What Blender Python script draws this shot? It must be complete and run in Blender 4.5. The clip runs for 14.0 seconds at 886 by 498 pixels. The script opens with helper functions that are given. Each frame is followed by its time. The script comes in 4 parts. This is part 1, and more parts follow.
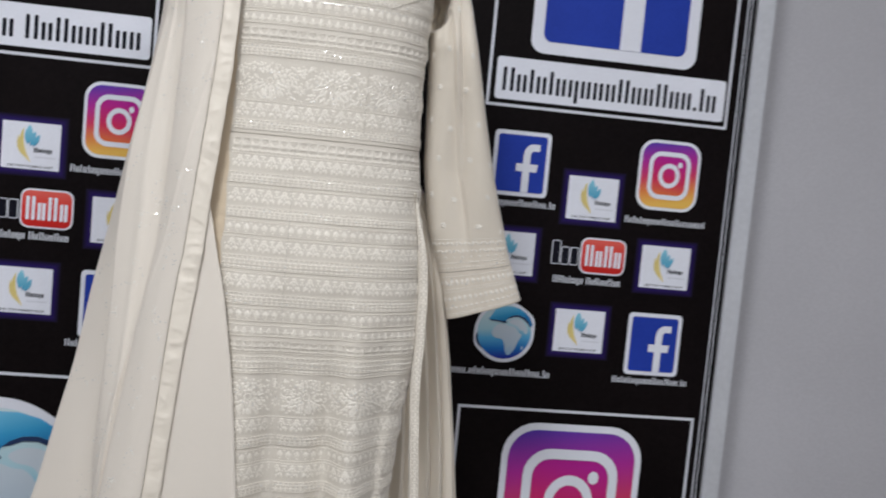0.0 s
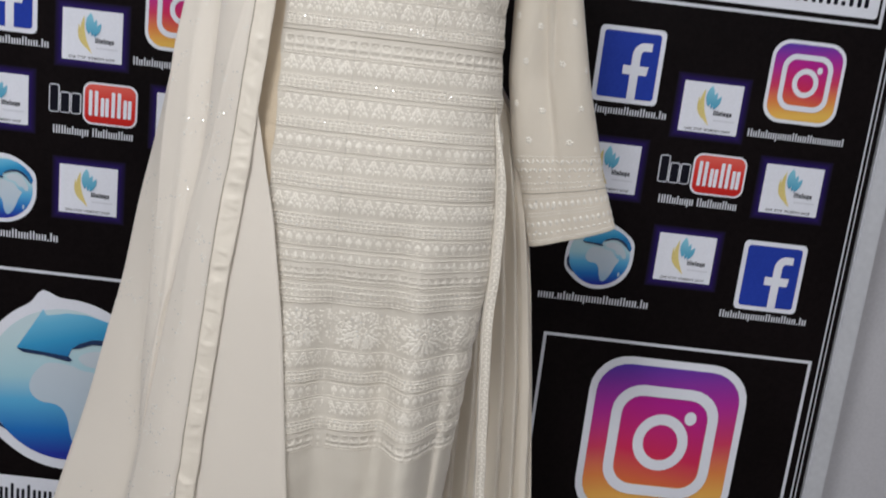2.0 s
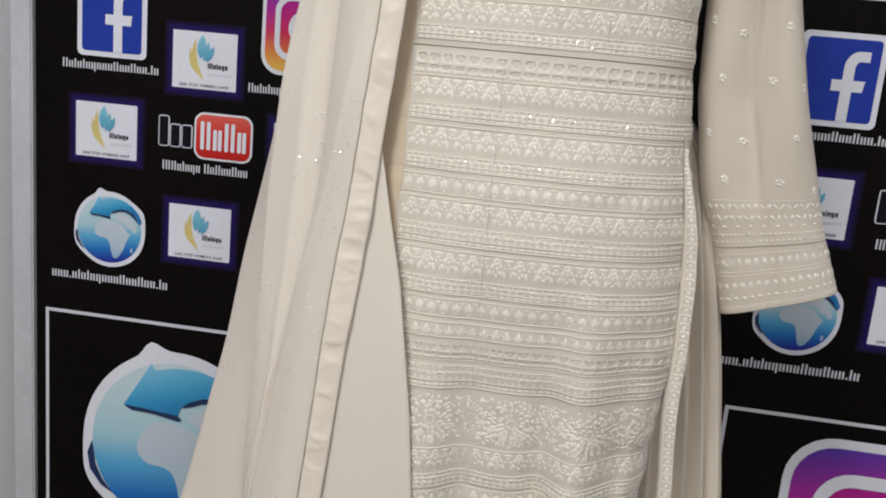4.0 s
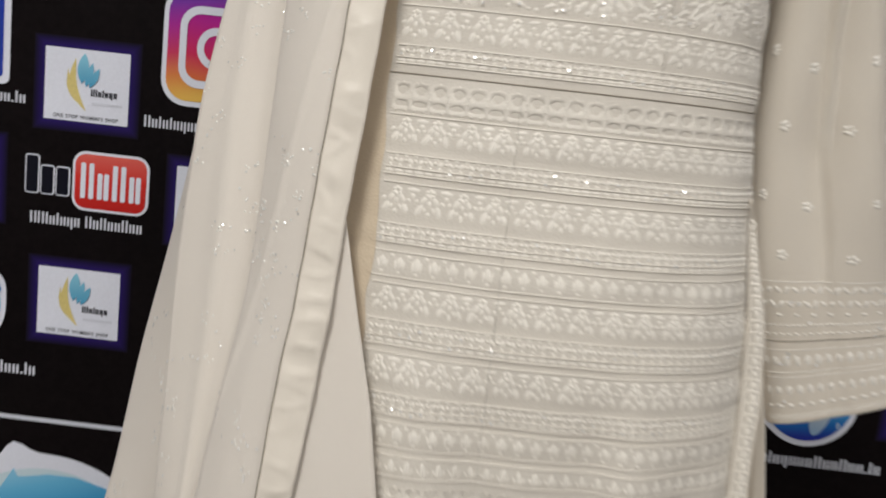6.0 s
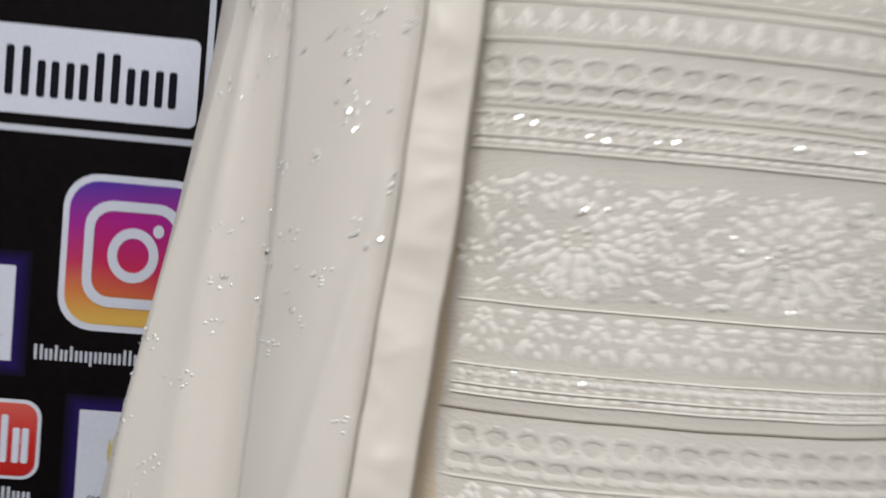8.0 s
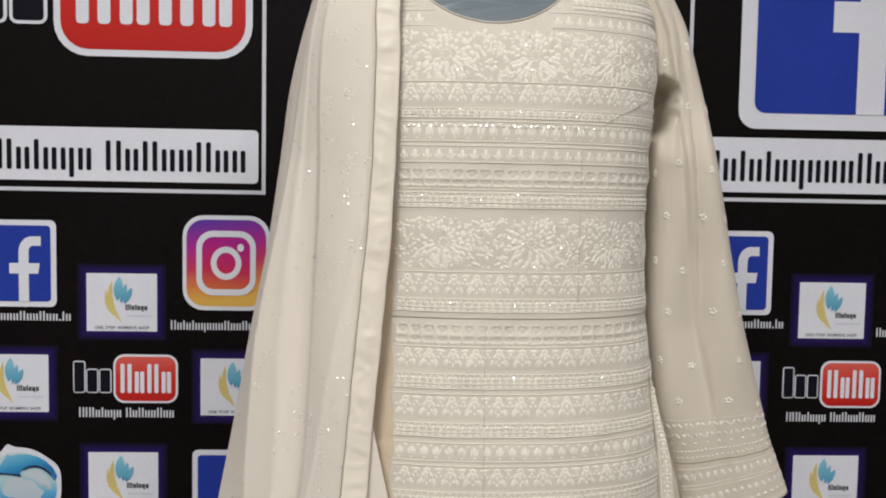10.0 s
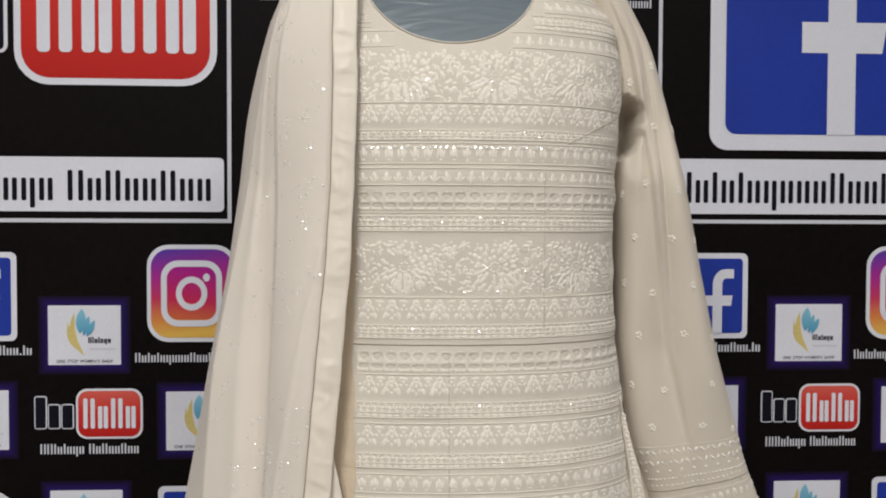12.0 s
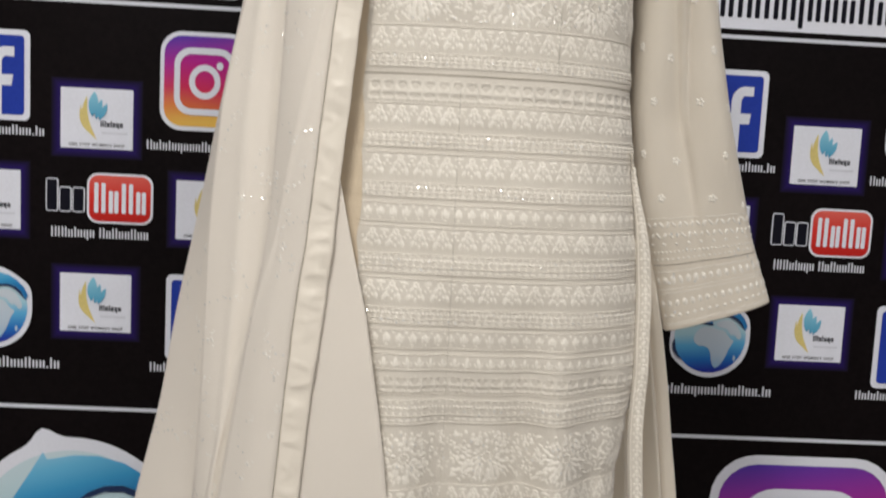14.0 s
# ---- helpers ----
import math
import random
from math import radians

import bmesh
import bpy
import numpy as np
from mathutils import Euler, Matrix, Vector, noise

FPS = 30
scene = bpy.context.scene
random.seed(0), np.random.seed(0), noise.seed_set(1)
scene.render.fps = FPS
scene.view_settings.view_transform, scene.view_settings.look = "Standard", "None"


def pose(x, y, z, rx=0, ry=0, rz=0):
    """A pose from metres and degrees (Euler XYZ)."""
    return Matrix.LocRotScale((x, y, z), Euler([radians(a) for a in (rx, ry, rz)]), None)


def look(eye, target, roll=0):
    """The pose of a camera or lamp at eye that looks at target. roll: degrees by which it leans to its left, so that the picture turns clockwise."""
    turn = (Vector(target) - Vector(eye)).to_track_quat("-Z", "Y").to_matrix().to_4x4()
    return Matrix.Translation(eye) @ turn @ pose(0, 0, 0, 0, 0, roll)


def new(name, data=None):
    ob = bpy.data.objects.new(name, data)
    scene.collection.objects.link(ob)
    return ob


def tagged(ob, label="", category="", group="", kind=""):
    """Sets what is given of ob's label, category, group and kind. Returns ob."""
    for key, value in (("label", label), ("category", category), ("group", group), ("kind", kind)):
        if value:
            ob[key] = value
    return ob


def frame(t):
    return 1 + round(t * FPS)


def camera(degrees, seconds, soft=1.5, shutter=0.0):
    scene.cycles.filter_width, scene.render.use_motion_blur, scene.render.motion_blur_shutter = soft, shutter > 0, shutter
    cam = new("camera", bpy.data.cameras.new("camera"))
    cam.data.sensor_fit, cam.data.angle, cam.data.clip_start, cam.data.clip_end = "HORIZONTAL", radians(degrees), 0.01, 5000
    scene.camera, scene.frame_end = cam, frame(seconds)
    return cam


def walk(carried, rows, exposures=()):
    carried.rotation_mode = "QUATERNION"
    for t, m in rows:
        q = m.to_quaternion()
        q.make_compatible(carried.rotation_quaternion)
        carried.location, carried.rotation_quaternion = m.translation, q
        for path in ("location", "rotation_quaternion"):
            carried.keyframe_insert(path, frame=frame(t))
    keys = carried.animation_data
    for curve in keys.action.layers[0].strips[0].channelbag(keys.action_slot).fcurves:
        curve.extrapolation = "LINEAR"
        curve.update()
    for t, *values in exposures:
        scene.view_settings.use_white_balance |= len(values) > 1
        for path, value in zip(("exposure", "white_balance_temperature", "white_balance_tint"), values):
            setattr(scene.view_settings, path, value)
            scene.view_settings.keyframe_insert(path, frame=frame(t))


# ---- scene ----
cam = camera(53.0, 14.0, soft=1.9, shutter=0.5)
PATH = [
    (0, (-0.143, -0.091, 1.018), (0.123, 1.886, 0.874), 5.4),
    (0.5, (-0.081, -0.031, 1.057), (0.018, 1.954, 0.829), 6.0),
    (1, (-0.071, -0.004, 1.053), (-0.010, 1.979, 0.802), 6.6),
    (1.5, (-0.035, 0.055, 1.020), (-0.014, 2.032, 0.721), 6.5),
    (2, (-0.070, 0.102, 1.056), (-0.036, 2.057, 0.636), 6.7),
    (2.5, (-0.056, 0.211, 1.009), (-0.073, 2.159, 0.556), 7.4),
    (3, (-0.050, 0.331, 1.040), (-0.253, 2.271, 0.598), 5.8),
    (3.2, (-0.058, 0.342, 1.060), (-0.340, 2.275, 0.628), 5.4),
    (5.3, (-0.195, 0.485, 1.043), (-0.320, 2.446, 0.671), 6.7),
    (5.5, (-0.200, 0.507, 1.046), (-0.293, 2.475, 0.705), 7.2),
    (6, (-0.235, 0.660, 1.053), (-0.271, 2.632, 0.724), 6.4),
    (6.5, (-0.329, 0.882, 1.049), (-0.343, 2.860, 0.749), 6.7),
    (7, (-0.390, 1.012, 1.052), (-0.284, 3.002, 0.863), 7.9),
    (7.5, (-0.381, 1.067, 1.090), (-0.213, 3.057, 0.992), 6.6),
    (8, (-0.338, 0.951, 1.166), (-0.205, 2.944, 1.066), 5.0),
    (8.2, (-0.311, 0.871, 1.175), (-0.219, 2.865, 1.053), 2.6),
    (10.3, (-0.282, 0.355, 1.212), (-0.198, 2.349, 1.084), 0.9),
    (10.5, (-0.273, 0.358, 1.193), (-0.189, 2.351, 1.047), 0.8),
    (11, (-0.267, 0.416, 1.125), (-0.167, 2.407, 0.966), 0.2),
    (11.5, (-0.270, 0.423, 1.174), (-0.159, 2.418, 1.082), 0.2),
    (12, (-0.262, 0.392, 1.204), (-0.148, 2.388, 1.145), 0.2),
    (12.5, (-0.255, 0.358, 1.192), (-0.151, 2.354, 1.121), 0.2),
    (13, (-0.266, 0.347, 1.149), (-0.186, 2.341, 1.020), 0.4),
    (13.5, (-0.278, 0.383, 1.053), (-0.188, 2.374, 0.885), 1.6),
    (14, (-0.252, 0.386, 0.981), (-0.167, 2.374, 0.779), 2.9),
]
EXPOSURES = [(0.0, -0.33, 5950, 10), (3.2, -0.38, 6150, 10), (5.5, -0.4, 6300, 10), (6.5, -0.54, 6300, 10), (7.5, -0.48, 6050, 10), (8.2, -0.52, 5950, 10), (10.3, -0.42, 6450, 10), (12.5, -0.52, 6450, 10), (13.5, -0.36, 6450, 10), (14.0, -0.35, 6400, 10)]
walk(cam, [(t, look(eye, target, roll)) for t, eye, target, roll in PATH], EXPOSURES)

# ---- light ----
world = bpy.data.worlds.new("world")
scene.world = world
world.use_nodes = True
world.node_tree.nodes["Background"].inputs[0].default_value = (0.55, 0.58, 0.62, 1)
world.node_tree.nodes["Background"].inputs[1].default_value = 0.05

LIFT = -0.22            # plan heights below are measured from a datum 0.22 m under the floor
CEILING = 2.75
# Unseen ceiling panels, assumed and balanced to light the dress from front and above
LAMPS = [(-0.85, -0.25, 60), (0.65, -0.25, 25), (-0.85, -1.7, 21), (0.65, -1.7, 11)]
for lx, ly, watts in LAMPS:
    data = bpy.data.lights.new("added_panel_light", "AREA")
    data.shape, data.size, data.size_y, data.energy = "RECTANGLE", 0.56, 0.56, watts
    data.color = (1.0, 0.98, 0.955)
    lamp = new("added_panel_light", data)
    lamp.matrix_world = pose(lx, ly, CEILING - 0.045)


# ---- materials ----
def material(name, colour, rough=0.6, metal=0.0, var=0.06, scale=8.0, grain=300.0, bump=0.15, dist=0.0006, sheen=0.0, gloss=0.5, coat=0.0):
    """A surface with a base colour, broad and fine variation, and fine relief."""
    m = bpy.data.materials.new(name)
    m.use_nodes = True
    nt = m.node_tree
    b = nt.nodes["Principled BSDF"]
    co = nt.nodes.new("ShaderNodeTexCoord")
    big = nt.nodes.new("ShaderNodeTexNoise")
    big.inputs["Scale"].default_value, big.inputs["Detail"].default_value = scale, 4
    fine = nt.nodes.new("ShaderNodeTexNoise")
    fine.inputs["Scale"].default_value, fine.inputs["Detail"].default_value = grain, 2
    add = nt.nodes.new("ShaderNodeMath")
    add.operation = "ADD"
    ramp = nt.nodes.new("ShaderNodeValToRGB")
    lo, hi = [tuple(min(1, c * k) for c in colour) for k in (1 - var, 1 + var)]
    ramp.color_ramp.elements[0].position, ramp.color_ramp.elements[1].position = 0.6, 1.0
    ramp.color_ramp.elements[0].color, ramp.color_ramp.elements[1].color = (*lo, 1), (*hi, 1)
    half = nt.nodes.new("ShaderNodeMath")
    half.operation, half.inputs[1].default_value = "MULTIPLY", 0.8
    bp = nt.nodes.new("ShaderNodeBump")
    bp.inputs["Strength"].default_value, bp.inputs["Distance"].default_value = bump, dist
    link = nt.links.new
    for n in (big, fine):
        link(co.outputs["Object"], n.inputs["Vector"])
    link(big.outputs["Fac"], add.inputs[0])
    link(fine.outputs["Fac"], add.inputs[1])
    link(add.outputs[0], half.inputs[0])
    link(half.outputs[0], ramp.inputs["Fac"])
    link(ramp.outputs["Color"], b.inputs["Base Color"])
    link(fine.outputs["Fac"], bp.inputs["Height"])
    link(bp.outputs["Normal"], b.inputs["Normal"])
    b.inputs["Roughness"].default_value, b.inputs["Metallic"].default_value = rough, metal
    b.inputs["Sheen Weight"].default_value = sheen
    b.inputs["Specular IOR Level"].default_value = gloss
    b.inputs["Coat Weight"].default_value = coat
    return m


def weave(name, colour, rough=0.7, pitch=900.0, var=0.05, sheen=0.25, depth=0.0004, crease=0.0, net=0.0):
    """Cloth: two crossed thread waves in relief, with soft broad variation and creases."""
    m = material(name, colour, rough, var=var * 0.5, scale=3, grain=1400, bump=0.1, sheen=sheen, gloss=0.25)
    nt = m.node_tree
    b = nt.nodes["Principled BSDF"]
    co = nt.nodes["Texture Coordinate"]
    total = None
    for way in ("X", "Z"):
        w = nt.nodes.new("ShaderNodeTexWave")
        w.bands_direction = way
        w.inputs["Scale"].default_value, w.inputs["Distortion"].default_value = pitch / 6.28, 0.6
        nt.links.new(co.outputs["Object"], w.inputs["Vector"])
        if total is None:
            total = w.outputs["Fac"]
        else:
            s = nt.nodes.new("ShaderNodeMath")
            s.operation = "ADD"
            nt.links.new(total, s.inputs[0])
            nt.links.new(w.outputs["Fac"], s.inputs[1])
            total = s.outputs[0]
    bp = nt.nodes.new("ShaderNodeBump")
    bp.inputs["Strength"].default_value, bp.inputs["Distance"].default_value = 0.07, depth
    nt.links.new(total, bp.inputs["Height"])
    last = bp
    if crease:
        n = nt.nodes.new("ShaderNodeTexNoise")
        n.inputs["Scale"].default_value, n.inputs["Detail"].default_value, n.inputs["Distortion"].default_value = 14, 3, 1.2
        c = nt.nodes.new("ShaderNodeBump")
        c.inputs["Strength"].default_value, c.inputs["Distance"].default_value = crease, 0.01
        nt.links.new(co.outputs["Object"], n.inputs["Vector"])
        nt.links.new(n.outputs["Fac"], c.inputs["Height"])
        nt.links.new(bp.outputs["Normal"], c.inputs["Normal"])
        last = c
    nt.links.new(last.outputs["Normal"], b.inputs["Normal"])
    if net:
        # a fine stitched net, a little darker in its holes
        v = nt.nodes.new("ShaderNodeTexVoronoi")
        v.inputs["Scale"].default_value = net
        nt.links.new(co.outputs["Object"], v.inputs["Vector"])
        nb = nt.nodes.new("ShaderNodeBump")
        nb.inputs["Strength"].default_value, nb.inputs["Distance"].default_value = 0.26, 0.0009
        nt.links.new(v.outputs["Distance"], nb.inputs["Height"])
        nt.links.new(last.outputs["Normal"], nb.inputs["Normal"])
        last = nb
        nt.links.new(last.outputs["Normal"], b.inputs["Normal"])
    return m


def gradient(name, stops, lean=0.0, rough=0.45):
    """Print that runs from the first colour at the foot of its piece to the last at the top; lean mixes in the width."""
    m = bpy.data.materials.new(name)
    m.use_nodes = True
    nt = m.node_tree
    b = nt.nodes["Principled BSDF"]
    co = nt.nodes.new("ShaderNodeTexCoord")
    sep = nt.nodes.new("ShaderNodeSeparateXYZ")
    mad = nt.nodes.new("ShaderNodeMath")
    mad.operation, mad.inputs[1].default_value = "MULTIPLY_ADD", -lean
    ramp = nt.nodes.new("ShaderNodeValToRGB")
    el = ramp.color_ramp.elements
    while len(el) < len(stops):
        el.new(0.5)
    for e, (at, c) in zip(el, stops):
        e.position, e.color = at, (*c, 1)
    nt.links.new(co.outputs["Generated"], sep.inputs[0])
    nt.links.new(sep.outputs["X"], mad.inputs[0])
    nt.links.new(sep.outputs["Z"], mad.inputs[2])
    nt.links.new(mad.outputs[0], ramp.inputs["Fac"])
    nt.links.new(ramp.outputs["Color"], b.inputs["Base Color"])
    b.inputs["Roughness"].default_value = rough
    b.inputs["Specular IOR Level"].default_value = 0.12
    return m


def halo_print(name, colour, ground):
    """A printed soft-edged rectangle: its colour fades to the ground colour at the rim."""
    m = bpy.data.materials.new(name)
    m.use_nodes = True
    nt = m.node_tree
    b = nt.nodes["Principled BSDF"]
    co = nt.nodes.new("ShaderNodeTexCoord")
    sep = nt.nodes.new("ShaderNodeSeparateXYZ")
    nt.links.new(co.outputs["Generated"], sep.inputs[0])
    ends = []
    for axis in ("X", "Z"):
        one = nt.nodes.new("ShaderNodeMath")
        one.operation, one.inputs[1].default_value = "SUBTRACT", 0.5
        two = nt.nodes.new("ShaderNodeMath")
        two.operation = "ABSOLUTE"
        nt.links.new(sep.outputs[axis], one.inputs[0])
        nt.links.new(one.outputs[0], two.inputs[0])
        ends.append(two)
    far = nt.nodes.new("ShaderNodeMath")
    far.operation = "MAXIMUM"
    nt.links.new(ends[0].outputs[0], far.inputs[0])
    nt.links.new(ends[1].outputs[0], far.inputs[1])
    ramp = nt.nodes.new("ShaderNodeValToRGB")
    ramp.color_ramp.elements[0].position, ramp.color_ramp.elements[1].position = 0.4, 0.5
    ramp.color_ramp.elements[0].color, ramp.color_ramp.elements[1].color = (*colour, 1), (*ground, 1)
    nt.links.new(far.outputs[0], ramp.inputs["Fac"])
    nt.links.new(ramp.outputs["Color"], b.inputs["Base Color"])
    b.inputs["Roughness"].default_value = 0.45
    b.inputs["Specular IOR Level"].default_value = 0.12
    return m


BLACK = (0.0058, 0.0040, 0.0042)
M_BLACK = material("black_vinyl", BLACK, 0.5, var=0.3, scale=3, grain=120, bump=0.05, gloss=0.06)
M_WHITE = material("white_print", (0.79, 0.8, 0.86), 0.45, var=0.03, gloss=0.12)
M_SOFTWHITE = material("grey_white_print", (0.68, 0.69, 0.74), 0.45, var=0.03, gloss=0.12)
M_BLUE = material("blue_print", (0.022, 0.05, 0.36), 0.45, var=0.08, gloss=0.12)
M_RED = gradient("red_print", [(0.0, (0.52, 0.02, 0.016)), (0.55, (0.66, 0.035, 0.025)), (1.0, (0.74, 0.13, 0.1))])
M_PHOTO = gradient("sunset_print", [(-0.0, (0.82, 0.5, 0.1)), (0.22, (0.75, 0.24, 0.07)), (0.42, (0.62, 0.05, 0.12)), (0.68, (0.42, 0.03, 0.3)), (1.0, (0.07, 0.05, 0.4))], lean=0.12)
M_PHOTO_IN = gradient("magenta_print", [(0.0, (0.72, 0.18, 0.05)), (0.4, (0.62, 0.03, 0.1)), (1.0, (0.45, 0.02, 0.28))], lean=-0.1)
M_GLOBE = gradient("globe_print", [(0.0, (0.025, 0.04, 0.33)), (0.16, (0.025, 0.17, 0.52)), (0.36, (0.12, 0.43, 0.7)), (0.52, (0.4, 0.63, 0.71)), (0.72, (0.52, 0.69, 0.73)), (1.0, (0.62, 0.72, 0.76))], lean=0.08)
M_ARROW = gradient("arrow_print", [(0.0, (0.03, 0.2, 0.46)), (0.3, (0.055, 0.33, 0.6)), (0.62, (0.15, 0.48, 0.71)), (1.0, (0.36, 0.64, 0.78))], lean=0.62)
M_LAND = gradient("land_print", [(0.0, (0.3, 0.48, 0.66)), (0.3, (0.5, 0.6, 0.69)), (1.0, (0.6, 0.66, 0.71))])
M_NAVY = material("navy_print", (0.01, 0.03, 0.1), 0.45, var=0.1)
M_GLOW = halo_print("indigo_halo", (0.022, 0.01, 0.105), BLACK)
M_YELLOW = material("yellow_print", (0.7, 0.57, 0.2), 0.45, var=0.1)
M_SKY = gradient("sky_blue_print", [(0.0, (0.08, 0.33, 0.52)), (1.0, (0.28, 0.6, 0.72))])
M_INK = material("dark_ink", (0.008, 0.008, 0.014), 0.5, var=0.1, gloss=0.08)
M_SILVER = material("silver_frame", (0.66, 0.67, 0.7), 0.35, metal=0.25, var=0.05, grain=80)
M_WALL = material("grey_plaster", (0.52, 0.51, 0.53), 0.85, var=0.05, scale=2.5, grain=140, bump=0.3, dist=0.001)
# Unseen floor, kept dark to cut light bounced up the dress
M_FLOOR = material("floor_tile", (0.2, 0.18, 0.16), 0.3, var=0.08, scale=4, grain=60)
M_CEIL = material("ceiling_paint", (0.78, 0.78, 0.76), 0.9, var=0.03, scale=2)
M_CLOTH = weave("cream_georgette", (0.635, 0.583, 0.497), 0.8, pitch=2600, crease=0.08, net=520)
M_SHEER = weave("sheer_cream", (0.785, 0.718, 0.61), 0.65, pitch=3000, sheen=0.3, crease=0.1)
M_DUPATTA = weave("ivory_georgette", (0.815, 0.75, 0.655), 0.72, pitch=3000, sheen=0.2, crease=0.07)
M_SATIN = weave("ivory_satin", (0.75, 0.683, 0.577), 0.42, pitch=4000, sheen=0.1, depth=0.0001, crease=0.05)
M_THREAD = weave("cream_thread", (0.80, 0.748, 0.652), 0.62, pitch=4200, var=0.08, sheen=0.3, depth=0.0005)


def see_through(m, colour, share):
    """Thin cloth that lets some of the light through from its far side, warmed by the thread."""
    nt = m.node_tree
    t = nt.nodes.new("ShaderNodeBsdfTranslucent")
    t.inputs["Color"].default_value = (*colour, 1)
    mix = nt.nodes.new("ShaderNodeMixShader")
    mix.inputs[0].default_value = share
    nt.links.new(nt.nodes["Principled BSDF"].outputs[0], mix.inputs[1])
    nt.links.new(t.outputs[0], mix.inputs[2])
    nt.links.new(mix.outputs[0], nt.nodes["Material Output"].inputs["Surface"])


see_through(M_SHEER, (0.86, 0.73, 0.5), 0.2)
see_through(M_DUPATTA, (0.85, 0.76, 0.62), 0.15)
M_SEAM = material("seam_thread", (0.3, 0.26, 0.2), 0.8, var=0.2, grain=900)
M_NET = weave("cream_net", (0.705, 0.652, 0.56), 0.7, pitch=3600, sheen=0.3, net=700)
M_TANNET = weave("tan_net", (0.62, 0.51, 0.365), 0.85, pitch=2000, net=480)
M_ZARI = material("silvery_thread", (0.80, 0.77, 0.69), 0.35, metal=0.3, var=0.1, grain=900)
M_PANELSEAM = material("fine_seam_thread", (0.5, 0.46, 0.39), 0.8, var=0.2, grain=900)
M_SEQUIN = material("silver_sequin", (0.93, 0.9, 0.83), 0.12, metal=0.36, var=0.05, bump=0.0)
# Glowing face of the added, unseen ceiling panels
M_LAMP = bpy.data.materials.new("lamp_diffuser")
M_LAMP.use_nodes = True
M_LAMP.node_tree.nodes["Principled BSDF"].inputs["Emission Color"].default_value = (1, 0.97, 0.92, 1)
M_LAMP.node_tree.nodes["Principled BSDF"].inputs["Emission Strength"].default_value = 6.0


def film_wrap():
    """Blue-grey moulded body under creased clear film."""
    m = material("film_wrapped_grey", (0.15, 0.19, 0.22), 0.3, var=0.25, scale=20, grain=90, bump=0.1, gloss=0.5, coat=0.25)
    nt = m.node_tree
    b = nt.nodes["Principled BSDF"]
    co = nt.nodes["Texture Coordinate"]
    def pulled(turn, scale, long):
        """Stretch lines in the film, drawn out along one slant."""
        mp = nt.nodes.new("ShaderNodeMapping")
        mp.vector_type = "TEXTURE"
        mp.inputs["Rotation"].default_value = (0, turn, 0)
        mp.inputs["Scale"].default_value = (long, 1.0, 1.0)
        q = nt.nodes.new("ShaderNodeTexNoise")
        q.noise_type = "RIDGED_MULTIFRACTAL"
        q.inputs["Scale"].default_value, q.inputs["Detail"].default_value, q.inputs["Distortion"].default_value = scale, 4, 0.25
        nt.links.new(co.outputs["Object"], mp.inputs[0])
        nt.links.new(mp.outputs[0], q.inputs["Vector"])
        return q
    n, n2 = pulled(0.16, 95, 22.0), pulled(-0.3, 80, 14.0)
    add = nt.nodes.new("ShaderNodeMath")
    add.operation = "MAXIMUM"
    nt.links.new(n.outputs["Fac"], add.inputs[0])
    nt.links.new(n2.outputs["Fac"], add.inputs[1])
    c = nt.nodes.new("ShaderNodeBump")
    c.inputs["Strength"].default_value, c.inputs["Distance"].default_value = 0.8, 0.003
    nt.links.new(add.outputs[0], c.inputs["Height"])
    nt.links.new(c.outputs["Normal"], b.inputs["Normal"])
    nt.links.new(c.outputs["Normal"], b.inputs["Coat Normal"])
    # Ridges also pale the base colour, painting in light that the creases scatter
    r = nt.nodes.new("ShaderNodeValToRGB")
    r.color_ramp.elements[0].position, r.color_ramp.elements[1].position = 0.5, 1.0
    r.color_ramp.elements[0].color, r.color_ramp.elements[1].color = (0.15, 0.185, 0.205, 1), (0.42, 0.47, 0.49, 1)
    nt.links.new(add.outputs[0], r.inputs["Fac"])
    nt.links.new(r.outputs["Color"], b.inputs["Base Color"])
    return m


M_FILM = film_wrap()


# ---- mesh helpers ----
def mesh_of(name, verts, faces, mat, smooth=False):
    me = bpy.data.meshes.new(name)
    me.from_pydata(verts, [], faces)
    me.materials.append(mat)
    if smooth:
        me.polygons.foreach_set("use_smooth", [True] * len(me.polygons))
    me.update()
    return me


def part(name, me, parent, label=""):
    ob = new(name, me)
    ob.parent = parent
    return tagged(ob, label)


def thing(name, label, category, kind="", group=""):
    return tagged(new(name), label, category, group, kind)


def box_data(x0, x1, y0, y1, z0, z1, bevel=0.0):
    bm = bmesh.new()
    bmesh.ops.create_cube(bm, size=1)
    for v in bm.verts:
        v.co = ((x0 + x1) / 2 + v.co.x * (x1 - x0), (y0 + y1) / 2 + v.co.y * (y1 - y0), (z0 + z1) / 2 + v.co.z * (z1 - z0))
    if bevel:
        bmesh.ops.bevel(bm, geom=bm.edges[:], offset=bevel, segments=2, affect="EDGES")
    vs, fs = [tuple(v.co) for v in bm.verts], [[v.index for v in f.verts] for f in bm.faces]
    bm.free()
    return vs, fs


def box(name, mat, *lims, bevel=0.0):
    return mesh_of(name, *box_data(*lims, bevel=bevel), mat)


# ---- room ----
def slab(name, mat, lims, label, category):
    return tagged(new(name, box(name, mat, *lims)), label, category, kind="structure")


